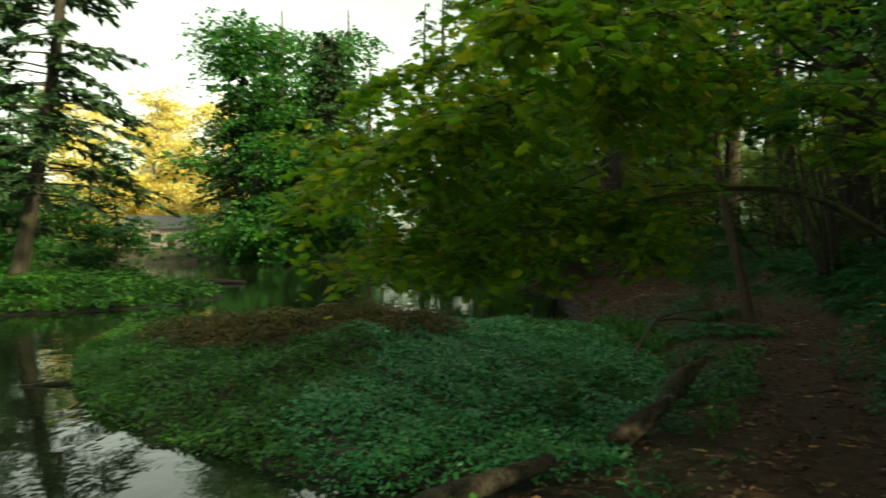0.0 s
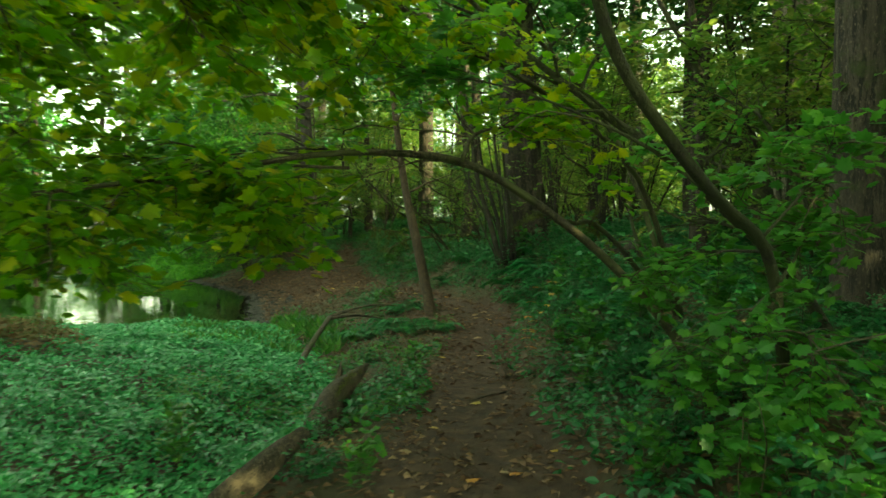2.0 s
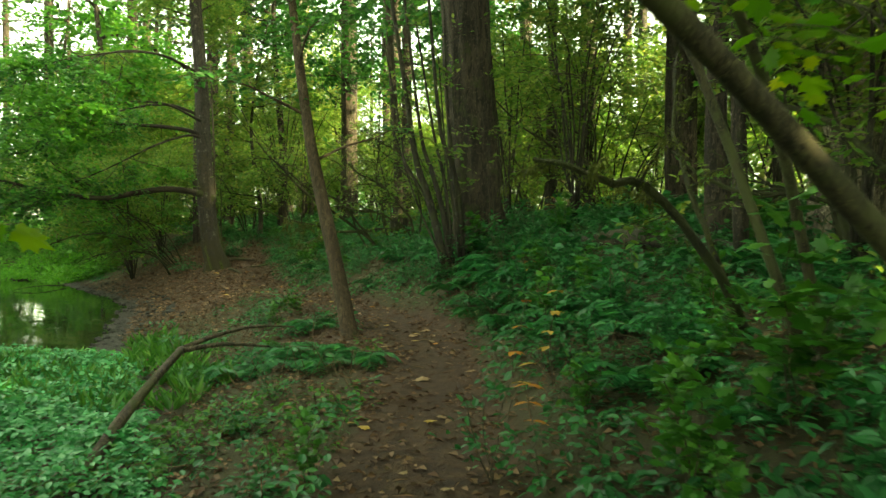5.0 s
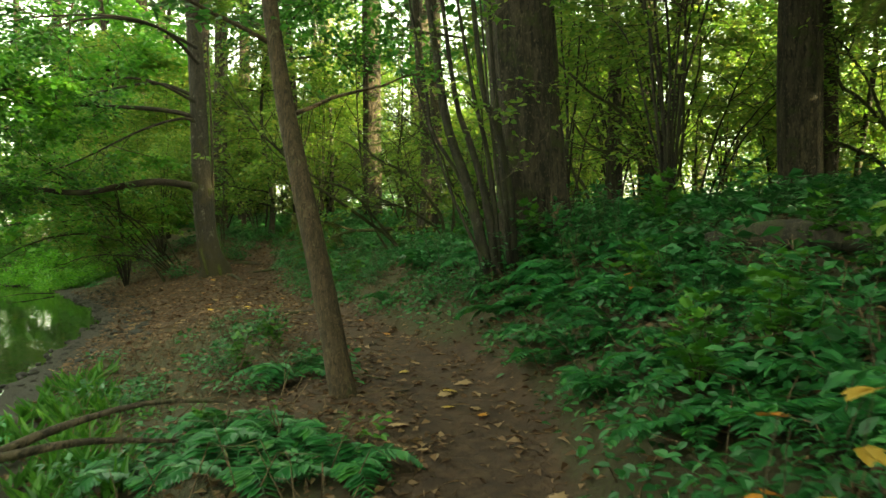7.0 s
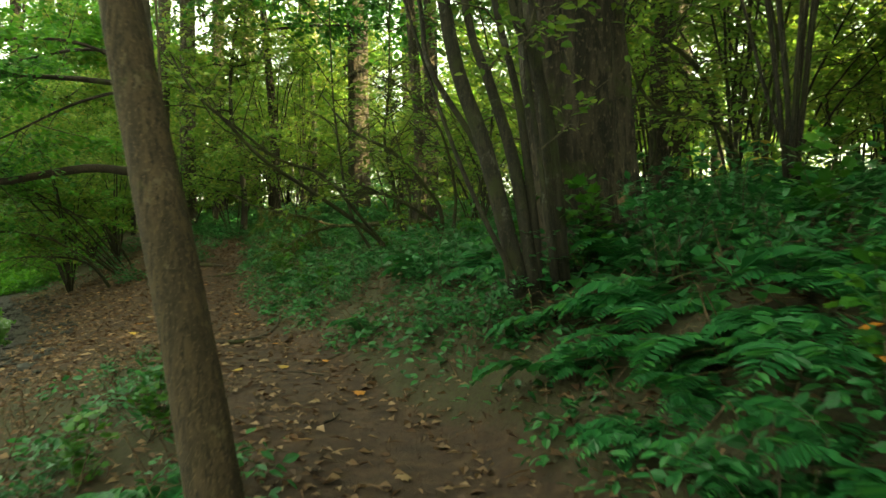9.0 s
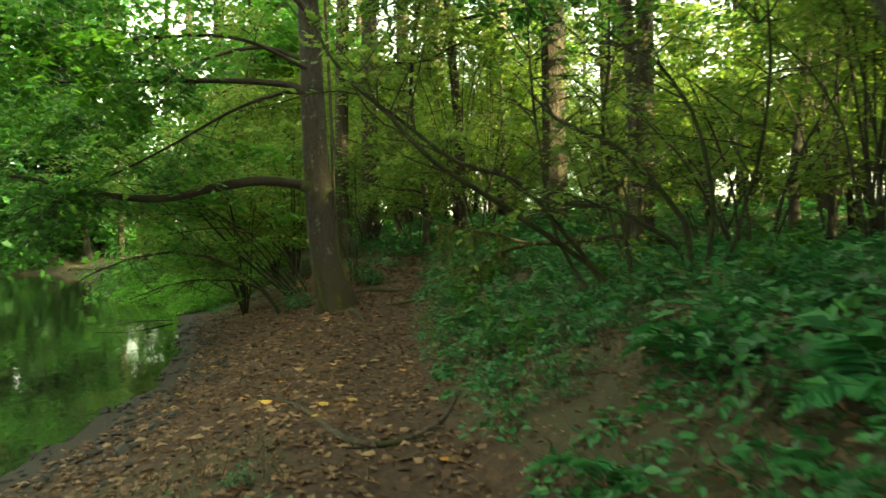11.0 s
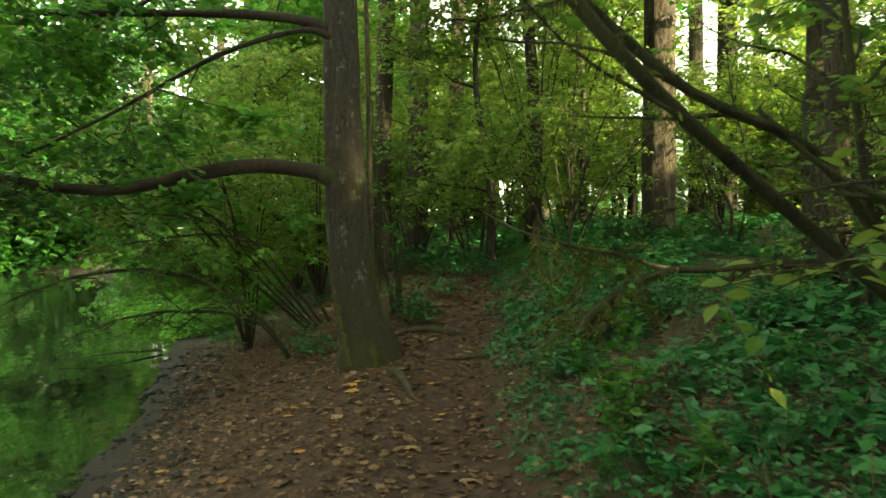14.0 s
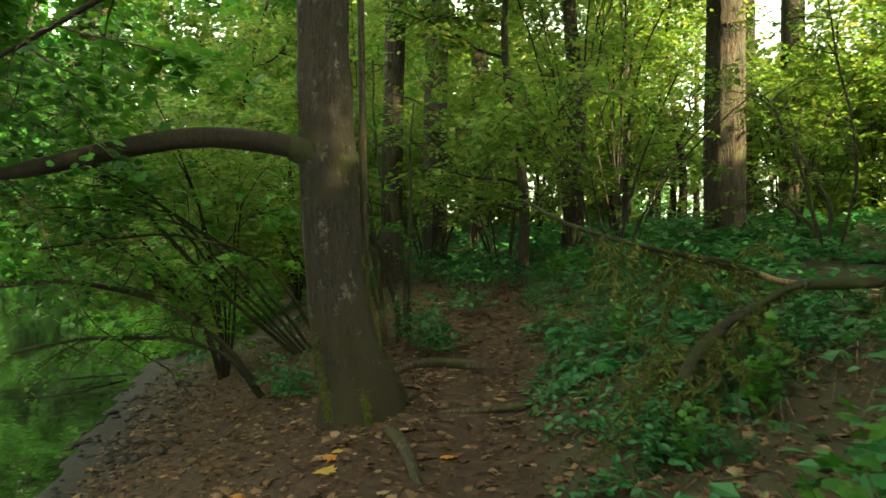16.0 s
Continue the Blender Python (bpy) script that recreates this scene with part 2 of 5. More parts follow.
# ---- mesh helpers ----
def make(name, parts, mat, parent=None, label="", smooth=False):
    """One mesh object from a list of (vertices, triangles)."""
    vs, ts, k = [], [], 0
    for v, t in parts:
        vs.append(np.asarray(v, float).reshape(-1, 3))
        ts.append(np.asarray(t, int).reshape(-1, 3) + k)
        k += len(vs[-1])
    v, t = np.concatenate(vs), np.concatenate(ts)
    me = bpy.data.meshes.new(name)
    me.vertices.add(len(v))
    me.vertices.foreach_set("co", v.ravel())
    me.loops.add(t.size)
    me.loops.foreach_set("vertex_index", t.ravel())
    me.polygons.add(len(t))
    me.polygons.foreach_set("loop_start", np.arange(0, t.size, 3))
    me.polygons.foreach_set("loop_total", np.full(len(t), 3))
    me.update(calc_edges=True)
    me.polygons.foreach_set("use_smooth", np.full(len(t), smooth))
    me.materials.append(mat)
    ob = new(name, me)
    if parent is not None:
        ob.parent = parent
    if label:
        tagged(ob, label)
    if name in ("bough", "foliage", "crown", "moss", "dead_twig", "twig"):
        tagged(ob, kind="stuff")
    return ob


def thing(name, at, label, category, group="", kind=""):
    e = new(name)
    e.location = at
    e.empty_display_size = 0.2
    return tagged(e, label, category, group, kind)


def unit(v):
    v = np.asarray(v, float)
    return v / (np.linalg.norm(v, axis=-1, keepdims=True) + 1e-9)


def curve(points, n):
    """A smooth line of n points through the given ones."""
    p = np.asarray(points, float)
    if len(p) == 2:
        return p[0] + (p[1] - p[0]) * np.linspace(0, 1, n)[:, None]
    q = np.vstack([2 * p[0] - p[1], p, 2 * p[-1] - p[-2]])
    out = []
    for s in np.linspace(0, len(p) - 1 - 1e-6, n):
        i = int(s)
        u = s - i
        a, b, c, d = q[i], q[i + 1], q[i + 2], q[i + 3]
        out.append(0.5 * (2 * b + (c - a) * u + (2 * a - 5 * b + 4 * c - d) * u * u + (3 * b - a - 3 * c + d) * u ** 3))
    return np.array(out)


def tube(pts, radii, n=8, rough=0.0, ridges=0, rng=None):
    """A tapered, uneven stem along a line, closed at both ends."""
    p = np.asarray(pts, float)
    r = np.interp(np.linspace(0, 1, len(p)), np.linspace(0, 1, len(np.atleast_1d(radii))), np.atleast_1d(radii))
    d = unit(np.gradient(p, axis=0))
    side = unit(np.cross(d[0], (0.31, 0.95, 0.05) if abs(d[0][1]) < 0.9 else (1, 0, 0)))
    v, ang = [], np.linspace(0, 2 * np.pi, n, endpoint=False)
    ph = 0.0 if rng is None else rng.uniform(0, 6)
    for i in range(len(p)):
        side = unit(side - d[i] * (side @ d[i]))
        other = np.cross(d[i], side)
        k = np.ones(n)
        if rough:
            s = i * 0.55
            k += rough * (np.sin(3 * ang + s * 0.6 + ph) * 0.5 + np.sin(5 * ang - s + ph * 2) * 0.3 + np.sin(2 * ang + 1.7 * s) * 0.4)
        if ridges:
            k += 0.045 * np.sin(ridges * ang + 0.25 * np.sin(i * 0.9 + ph) + ph) + 0.02 * np.sin(ridges * 1.7 * ang + i)
        v.append(p[i] + r[i] * k[:, None] * (np.cos(ang)[:, None] * side + np.sin(ang)[:, None] * other))
    v = np.concatenate(v + [p[:1], p[-1:]])
    a = np.arange(n)
    b = (a + 1) % n
    t = []
    for i in range(len(p) - 1):
        o, q = i * n, (i + 1) * n
        t += [np.stack([o + a, o + b, q + b], 1), np.stack([o + a, q + b, q + a], 1)]
    m = len(p) * n
    t += [np.stack([b, a, np.full(n, m)], 1), np.stack([m - n + a, m - n + b, np.full(n, m + 1)], 1)]
    return v, np.concatenate(t)


OVAL = (np.array([(0, 0, 0), (-0.26, 0.32, 0.07), (-0.22, 0.68, 0.05), (0, 1, -0.06), (0.22, 0.68, 0.05), (0.26, 0.32, 0.07), (0, 0.5, 0.0)]),
        np.array([(0, 6, 1), (1, 6, 2), (2, 6, 3), (3, 6, 4), (4, 6, 5), (5, 6, 0)]))
DIAMOND = (np.array([(0, 0, 0), (-0.32, 0.45, 0.07), (0, 1, -0.05), (0.32, 0.45, 0.07)]), np.array([(0, 2, 1), (0, 3, 2)]))
SLIM = (np.array([(0, 0, 0), (-0.12, 0.35, 0.03), (0, 1, -0.1), (0.12, 0.35, 0.03)]), np.array([(0, 2, 1), (0, 3, 2)]))
_lobes = [(0, 0), (0.16, -0.05), (0.42, 0.02), (0.33, 0.2), (0.56, 0.42), (0.36, 0.47), (0.38, 0.72), (0.17, 0.66), (0, 1.0)]
_mv = [(x, y, -0.22 * x * x) for x, y in _lobes] + [(-x, y, -0.22 * x * x) for x, y in _lobes[-2:0:-1]] + [(0, 0.38, 0.05)]
MAPLE = (np.array(_mv), np.array([(i, (i + 1) % (len(_mv) - 1), len(_mv) - 1) for i in range(len(_mv) - 1)]))


def leaves(pos, axis, up, size, shape):
    """Many leaves at once: place, direction of growth, upper side and length of each."""
    tv, tt = shape
    pos, axis = np.asarray(pos, float), unit(axis)
    s = unit(np.cross(axis, up))
    n = np.cross(s, axis)
    size = np.broadcast_to(np.asarray(size, float), (len(pos),))[:, None, None]
    v = pos[:, None] + size * (tv[None, :, 0:1] * s[:, None] + tv[None, :, 1:2] * axis[:, None] + tv[None, :, 2:3] * n[:, None])
    t = tt[None] + (np.arange(len(pos)) * len(tv))[:, None, None]
    return v.reshape(-1, 3), t.reshape(-1, 3)


def spray(lines, count, length, per, size, shape, rng, start=0.25, droop=0.25, flat=0.35, rise=0.1, radius=0.004, free=None):
    """Leafy twigs off the given branch lines: (twig meshes, leaf mesh)."""
    tw, P, A, U = [], [], [], []
    w = np.array([np.linalg.norm(np.diff(l, axis=0), axis=1).sum() for l in lines])
    pick = rng.choice(len(lines), count, p=w / w.sum())
    for k in pick:
        l = lines[k]
        u = rng.uniform(start, 1) * (len(l) - 1)
        i = min(int(u), len(l) - 2)
        base = l[i] + (l[i + 1] - l[i]) * (u - i)
        tan = unit(l[i + 1] - l[i])
        a = rng.uniform(0, 2 * np.pi)
        d = unit(tan * 0.55 + np.array([np.cos(a), np.sin(a), rng.normal(rise, 0.25)]))
        ln = length * rng.uniform(0.5, 1.2)
        s = np.linspace(0, 1, 4)[:, None]
        line = base + d * ln * s + np.array([0, 0, -droop * ln]) * s ** 2
        if free is not None and not free(line):
            continue
        tw.append(tube(line, [radius, radius * 0.3], 3))
        us = np.linspace(0.2, 1, per)
        pts = base + d * ln * us[:, None] + np.array([0, 0, -droop * ln]) * us[:, None] ** 2
        sd = unit(np.cross(d, (0, 0, 1)))
        sg = np.where(np.arange(per) % 2, 1, -1)[:, None]
        ax = d * 0.6 + sd * sg * 0.9 + rng.normal(0, 0.28, (per, 3)) + np.array([0, 0, -droop])
        ax[-1] = d + rng.normal(0, 0.2, 3)
        P.append(pts + rng.normal(0, size * 0.25, (per, 3)))
        A.append(ax)
        U.append(np.array([0, 0, 1.0]) + rng.normal(0, flat, (per, 3)))
    P, A, U = np.concatenate(P), np.concatenate(A), np.concatenate(U)
    return tw, leaves(P, A, U, size * rng.uniform(0.6, 1.25, len(P)), shape)


# ---- the lie of the land ----
def smooth(a, b, x):
    t = np.clip((x - a) / (b - a), 0, 1)
    return t * t * (3 - 2 * t)


PATH_Y = (-20, 0, 2, 4, 6, 8, 10, 12, 14, 16, 18, 20, 22, 24, 26, 28, 30, 34, 44)
PATH_X = (-9, 0.2, 1.4, 2.4, 3.25, 4.15, 5.2, 6.2, 6.75, 6.8, 6.8, 6.95, 7.1, 7.3, 7.6, 8.1, 8.5, 9.0, 9.0)
PATH_Z = (0.6, 0.42, 0.38, 0.35, 0.33, 0.32, 0.36, 0.48, 0.56, 0.62, 0.60, 0.55, 0.55, 0.62, 0.78, 1.05, 1.35, 1.9, 2.4)
SHORE_Y = (-20, 0, 4, 5.5, 8, 10, 12, 15, 18, 21, 24.4, 28, 32, 34, 37, 60)
SHORE_X = (-7, -2.2, -0.9, 0.1, 1.8, 2.3, 2.7, 3.0, 3.2, 3.6, 4.15, 3.95, 3.3, 3.0, 2.6, 2.6)
MAT = np.array([(-0.9, 5.5), (-2.4, 6.6), (-3.9, 8.0), (-5.2, 10), (-6.6, 13), (-7.2, 16.8), (-3, 17.2), (0, 16.6), (2.6, 16), (3.4, 15), (3.0, 9), (1.2, 5.4)])


def wobble(x, y, f, s=0.0):
    return (np.sin(x * f + s) * np.cos(y * f * 1.13 + 2 * s) + 0.5 * np.sin(x * f * 2.3 - y * f * 1.7 + s) + 0.3 * np.cos(x * f * 4.1 + y * f * 3.7 + s)) / 1.8


def inside(poly, x, y):
    """Signed distance to a polygon, positive inside."""
    x, y = np.asarray(x, float), np.asarray(y, float)
    best, odd = np.full(x.shape, 1e9), np.zeros(x.shape, bool)
    for (ax, ay), (bx, by) in zip(poly, np.roll(poly, -1, 0)):
        ux, uy = bx - ax, by - ay
        t = np.clip(((x - ax) * ux + (y - ay) * uy) / (ux * ux + uy * uy), 0, 1)
        best = np.minimum(best, np.hypot(x - ax - t * ux, y - ay - t * uy))
        odd ^= ((ay > y) != (by > y)) & (x < ax + (y - ay) * ux / (uy if uy else 1e-9))
    return np.where(odd, best, -best)


def path_offset(x, y):
    return x - np.interp(y, PATH_Y, PATH_X)


def height(x, y):
    x, y = np.asarray(x, float), np.asarray(y, float)
    px, pz, sx = np.interp(y, PATH_Y, PATH_X), np.interp(y, PATH_Y, PATH_Z), np.interp(y, SHORE_Y, SHORE_X)
    sx = sx + 0.12 * wobble(x * 0, y, 1.3)
    d = x - px
    rise = np.interp(y, (-10, 0, 6, 10, 14, 18, 22, 30, 40), (0.5, 0.55, 0.75, 1.2, 1.75, 1.45, 1.15, 0.9, 0.6))
    r = np.maximum(d - 0.5, 0)
    right = pz + rise * (1 - np.exp(-r / 1.9)) + 0.03 * np.maximum(d - 4, 0)
    left = pz * smooth(0, 1, (x - sx) / np.maximum(px - 0.3 - sx, 0.6))
    bank = np.where(d > 0, right, left)
    bed = -0.75 * (1 - np.exp(np.minimum(x - sx, 0) / 1.3))
    z = np.where(x > sx, bank, bed)
    mat = inside(MAT, x, y)
    hump = 0.06 + 0.16 * smooth(0, 1.5, mat) + 0.5 * np.exp(-(((x + 1.6) / 2.6) ** 2 + ((y - 11.0) / 2.2) ** 2)) + 0.05 * wobble(x, y, 2.2)
    z = np.maximum(z, np.where(mat > -0.6, (hump + 0.7) * smooth(-0.6, 0.15, mat) - 0.7, -9))
    isle = 1 - ((x + 17.5) / 9.5) ** 2 - ((y - 25) / 7.5) ** 2
    z = np.maximum(z, np.where(isle > -0.3, 0.45 * smooth(0, 0.6, isle) - 0.7 * smooth(0.0, -0.3, isle), -9))
    far = y - np.interp(x, (-90, -45, -22, -10, -4.5, -2.5, 0, 3, 6), (70, 88, 78, 71, 60, 47, 41, 37.5, 33))
    z = np.maximum(z, np.where(far > -1.5, 0.9 * smooth(0, 4, far) + np.clip(far - 3, 0, 60) * 0.035 - 0.7 * smooth(0.0, -1.5, far), -9))
    lf = np.hypot(x + 17, y - 25) - 58
    z = np.maximum(z, np.where((lf > -3) & (x < -5), 1.6 * smooth(-3, 8, lf) - 0.6 * smooth(0, -3, lf), -9))
    dry = smooth(0.0, 0.3, z)
    z = z + dry * (0.035 * wobble(x, y, 1.9, 1.0) * smooth(0.1, 1.2, np.abs(d)) + 0.012 * wobble(x, y, 6.0, 2.0))
    return z - 0.035 * np.exp(-(d / 0.35) ** 2) * smooth(0.2, 0.5, z)


def head_room(at, side=0.8, high=2.3, low=-9.0):
    """A test for twigs of a thing at that place: none hangs into the way of those who walk the path."""
    def test(line):
        w = line + np.asarray(at)
        z = np.interp(w[:, 1], PATH_Y, PATH_Z)
        return w[:, 2].min() > low and not ((np.abs(path_offset(w[:, 0], w[:, 1])) < side) & (w[:, 2] - z < high)).any()
    return test


def spread(a, b, fine_a, fine_b, step):
    """Grid lines: even between fine_a and fine_b, wider and wider outside."""
    out = list(np.arange(fine_a, fine_b + 1e-6, step))
    s, v = step, fine_b
    while v < b:
        s *= 1.16
        v += s
        out.append(v)
    s, v = step, fine_a
    while v > a:
        s *= 1.16
        v -= s
        out.insert(0, v)
    return np.array(out)


def build_ground():
    gx, gy = spread(-700, 700, -8, 14, 0.18), spread(-500, 900, -2, 40, 0.18)
    X, Y = np.meshgrid(gx, gy)
    Z = height(X, Y)
    n, m = len(gx), len(gy)
    idx = np.arange(n * m).reshape(m, n)
    a, b, c, d = idx[:-1, :-1].ravel(), idx[:-1, 1:].ravel(), idx[1:, 1:].ravel(), idx[1:, :-1].ravel()
    g = make("ground", [(np.stack([X.ravel(), Y.ravel(), Z.ravel()], 1), np.concatenate([np.stack([a, b, c], 1), np.stack([a, c, d], 1)]))], ground_material(), smooth=True)
    off = path_offset(X, Y)
    tread = 1 - smooth(0.35, 1.0, np.abs(off + 0.1 + 0.18 * wobble(X, Y, 1.1)))
    beach = smooth(18.0, 21.0, Y) * (1 - smooth(30, 33, Y)) * (1 - smooth(0.3, 0.9, off)) * 0.85
    near_tree = np.exp(-(((X - 5.8) / 1.0) ** 2 + ((Y - 13.6) / 1.6) ** 2)) * 0.7
    tread = np.maximum(np.maximum(tread * (1 - 0.6 * smooth(32, 38, Y)), beach), near_tree)
    at = g.data.attributes.new("trodden", "FLOAT", "POINT")
    at.data.foreach_set("value", tread.ravel())
    wet = g.data.attributes.new("wet", "FLOAT", "POINT")
    wet.data.foreach_set("value", (0.92 * smooth(0.15, 0.03, Z + 0.05 * wobble(X, Y, 2.7, 4.0))).ravel())
    return tagged(g, "brown trodden earth path and leaf-strewn forest floor", "ground", kind="structure")


build_ground()
w_x, w_y = np.array([-140, 12.0]), np.array([-60, 110.0])
water = make("water", [(np.array([(w_x[0], w_y[0], 0), (w_x[1], w_y[0], 0), (w_x[1], w_y[1], 0), (w_x[0], w_y[1], 0)]), np.array([(0, 1, 2), (0, 2, 3)]))], water_material())
tagged(water, "still dark pond water reflecting trees and sky", "water", kind="structure")


def ground_z(x, y):
    return float(height(np.array([x]), np.array([y]))[0])

# ---- large trees ----
def rel(points, at):
    return np.asarray(points, float) - np.asarray(at, float)


def branch_of(rng, a, d, ln, n=7, bend=0.35, sag=0.0):
    """A crooked branch line from a in direction d."""
    d = unit(d)
    p, out = np.array(a, float), [np.array(a, float)]
    for i in range(n - 1):
        d = unit(d + rng.normal(0, bend / n ** 0.5, 3) + np.array([0, 0, -sag / n]))
        p = p + d * ln / (n - 1)
        out.append(p.copy())
    return np.array(out)


def sub_branches(rng, lines, count, length, spread_out=0.9, rise=0.25, sag=0.2, start=0.3):
    out = []
    for _ in range(count):
        l = lines[rng.integers(len(lines))]
        i = int(rng.uniform(start, 0.95) * (len(l) - 1))
        t = unit(l[min(i + 1, len(l) - 1)] - l[i])
        a = rng.uniform(0, 2 * np.pi)
        d = t * 0.6 + spread_out * np.array([np.cos(a), np.sin(a), rng.normal(rise, 0.3)])
        out.append(branch_of(rng, l[i], d, length * rng.uniform(0.5, 1.2), 6, 0.5, sag))
    return out


def big_fir():
    """The thick old trunk beside the path."""
    at = (8.95, 15.45, ground_z(8.95, 15.45) - 0.15)
    rng = np.random.default_rng(3)
    e = thing("tree", at, "thick old conifer trunk with deeply furrowed mossy brown bark", "tree")
    line = curve([(0.12, 0.0, -0.2), (0.05, 0.02, 0.35), (0, 0, 1.0), (-0.15, 0.03, 3.0), (-0.35, 0.1, 7), (-0.6, 0.2, 16), (-0.7, 0.2, 26)], 60)
    make("trunk", [tube(line, [0.72, 0.56, 0.47, 0.44, 0.43, 0.42, 0.41, 0.40, 0.38, 0.34, 0.28, 0.2, 0.12], 40, 0.05, 11, rng)], B_fir, e, smooth=True)
    roots = [tube(curve([(0, 0, 0.45), (0.5 * c, 0.5 * s, 0.1 + 0.1 * c), (0.85 * c, 0.85 * s, -0.15 + 0.25 * c), (1.2 * c, 1.2 * s, -0.5 + 0.4 * c)], 9), [0.25, 0.16, 0.09, 0.04], 9, 0.08, 0, rng)
             for c, s in ((np.cos(q), np.sin(q)) for q in (0.3, 1.6, 2.9, 3.9, 4.8, 5.6))]
    for r in roots:
        make("root", [r], B_fir, e, smooth=True)
    add_crown(e, rng, 10, 26, 3.6, 70)
    return e


def add_crown(e, rng, z0, z1, reach, count, mat=None, shift=(-0.5, 0.15), dense=22, fine=0.14):
    """Conifer boughs from z0 to z1."""
    bl, P, A, U = [], [], [], []
    for i in range(count):
        s = (i + rng.uniform(0, 1)) / count
        z = z0 + (z1 - z0) * s
        a = rng.uniform(0, 2 * np.pi)
        ln = reach * (1 - s) ** 0.75 * rng.uniform(0.75, 1.15) + 0.35
        d = np.array([np.cos(a), np.sin(a), 0.12])
        u = np.linspace(0, 1, 5)[:, None]
        line = np.array([shift[0], shift[1], z]) + d * ln * u + np.array([0, 0, -0.35 * ln]) * u ** 1.7
        bl.append(tube(line, [0.04, 0.008], 4))
        k = dense
        us = rng.uniform(0.2, 1, k)
        pts = np.array([shift[0], shift[1], z]) + d * ln * us[:, None] + np.array([0, 0, -0.35 * ln]) * us[:, None] ** 1.7
        sd = np.array([-d[1], d[0], 0])
        P.append(pts + rng.normal(0, 0.05, (k, 3)))
        A.append(d * 0.7 + sd * np.where(np.arange(k) % 2, 1, -1)[:, None] * rng.uniform(0.3, 1.1, (k, 1)) + np.array([0, 0, -0.45]) + rng.normal(0, 0.2, (k, 3)))
        U.append(np.array([0, 0, 1.0]) + rng.normal(0, 0.3, (k, 3)))
    P = np.concatenate(P)
    make("bough", bl, B_twig, e)
    make("crown", [leaves(P, np.concatenate(A), np.concatenate(U), reach * fine * rng.uniform(0.6, 1.3, len(P)), (DIAMOND[0] * (0.7, 1, 1), DIAMOND[1]))], mat or M_needle, e)


def hazel_clump():
    """Many thin stems that lean out from the foot of the thick trunk."""
    at = (8.1, 14.95, ground_z(8.1, 14.95) - 0.05)
    rng = np.random.default_rng(5)
    e = thing("shrub", at, "clump of thin mossy hazel stems against the thick trunk", "shrub")
    stems = [[(8.05, 14.95, 1.3), (7.85, 15.1, 2.3), (7.65, 15.2, 3.0), (7.5, 15.3, 4.2), (7.2, 15.4, 6.2)],
             [(8.12, 14.9, 1.3), (8.02, 15.0, 2.2), (7.88, 15.1, 2.8), (7.74, 15.2, 3.4), (7.5, 15.3, 5.5)],
             [(8.32, 14.85, 1.4), (8.26, 14.9, 2.35), (8.16, 14.95, 2.95), (7.98, 15.0, 3.5), (7.8, 15.1, 5.8)],
             [(8.18, 14.9, 1.3), (8.07, 15.0, 2.6), (7.92, 15.1, 3.4), (7.7, 15.3, 5.2)],
             [(8.0, 15.0, 1.3), (7.86, 15.1, 2.2), (7.52, 15.3, 2.9), (7.46, 15.35, 3.4), (7.2, 15.5, 5.0)],
             [(8.25, 14.85, 1.4), (8.2, 14.9, 2.6), (8.12, 15.0, 3.8), (8.05, 15.0, 5.4)],
             [(8.0, 14.9, 1.35), (7.75, 15.1, 2.0), (7.6, 15.3, 2.6), (7.35, 15.5, 3.6)],
             [(8.22, 14.8, 1.4), (8.12, 14.85, 2.3), (8.02, 14.9, 3.2), (7.95, 15.0, 4.6)]]
    lines = [rel(curve(s, 16), at) for s in stems]
    for l, r in zip(lines, (0.056, 0.042, 0.048, 0.03, 0.024, 0.03, 0.018, 0.02)):
        make("stem", [tube(l, [r * 1.15, r, r * 0.75, r * 0.5], 9, 0.08, 0, rng)], B_stem, e, smooth=True)
    sub = sub_branches(rng, lines, 16, 0.9, start=0.35)
    make("twig", [tube(b, [0.008, 0.003], 4) for b in sub], B_twig, e)
    tw, lf = spray(sub, 110, 0.35, 5, 0.09, OVAL, rng)
    make("twig", tw, B_twig, e)
    make("foliage", [lf], M_sun_tone, e)


def thin_tree():
    at = (5.73, 13.25, 0.5)
    rng = np.random.default_rng(7)
    e = thing("tree", at, "slender leaning young tree with smooth tan bark", "tree")
    line = curve(rel([(5.8, 13.15, 0.3), (5.75, 13.2, 0.5), (5.71, 13.3, 0.9), (5.66, 13.4, 1.3), (5.58, 13.52, 1.85), (5.5, 13.65, 2.4), (5.42, 13.75, 3.0), (5.3, 13.9, 4.2), (5.15, 14.0, 6.0), (5.0, 14.1, 9.0)], at), 50)
    make("trunk", [tube(line, [0.15, 0.108, 0.098, 0.093, 0.09, 0.086, 0.08, 0.072, 0.062, 0.05, 0.03, 0.012], 20, 0.03, 0, rng)], B_thin, e, smooth=True)
    bl = [branch_of(rng, line[k], (np.cos(a), np.sin(a), 0.6), 1.6, 7, 0.4) for k, a in ((30, 0.5), (34, 2.5), (37, 4.4), (40, 1.2), (43, 3.3), (46, 5.5))]
    for b in bl:
        make("limb", [tube(b, [0.022, 0.006], 5)], B_thin, e, smooth=True)
    tw, lf = spray(bl + [line[36:]], 220, 0.5, 7, 0.10, OVAL, rng, free=head_room(at, 0.9, 2.6))
    make("twig", tw, B_twig, e)
    make("foliage", [lf], M_shade_tone, e)


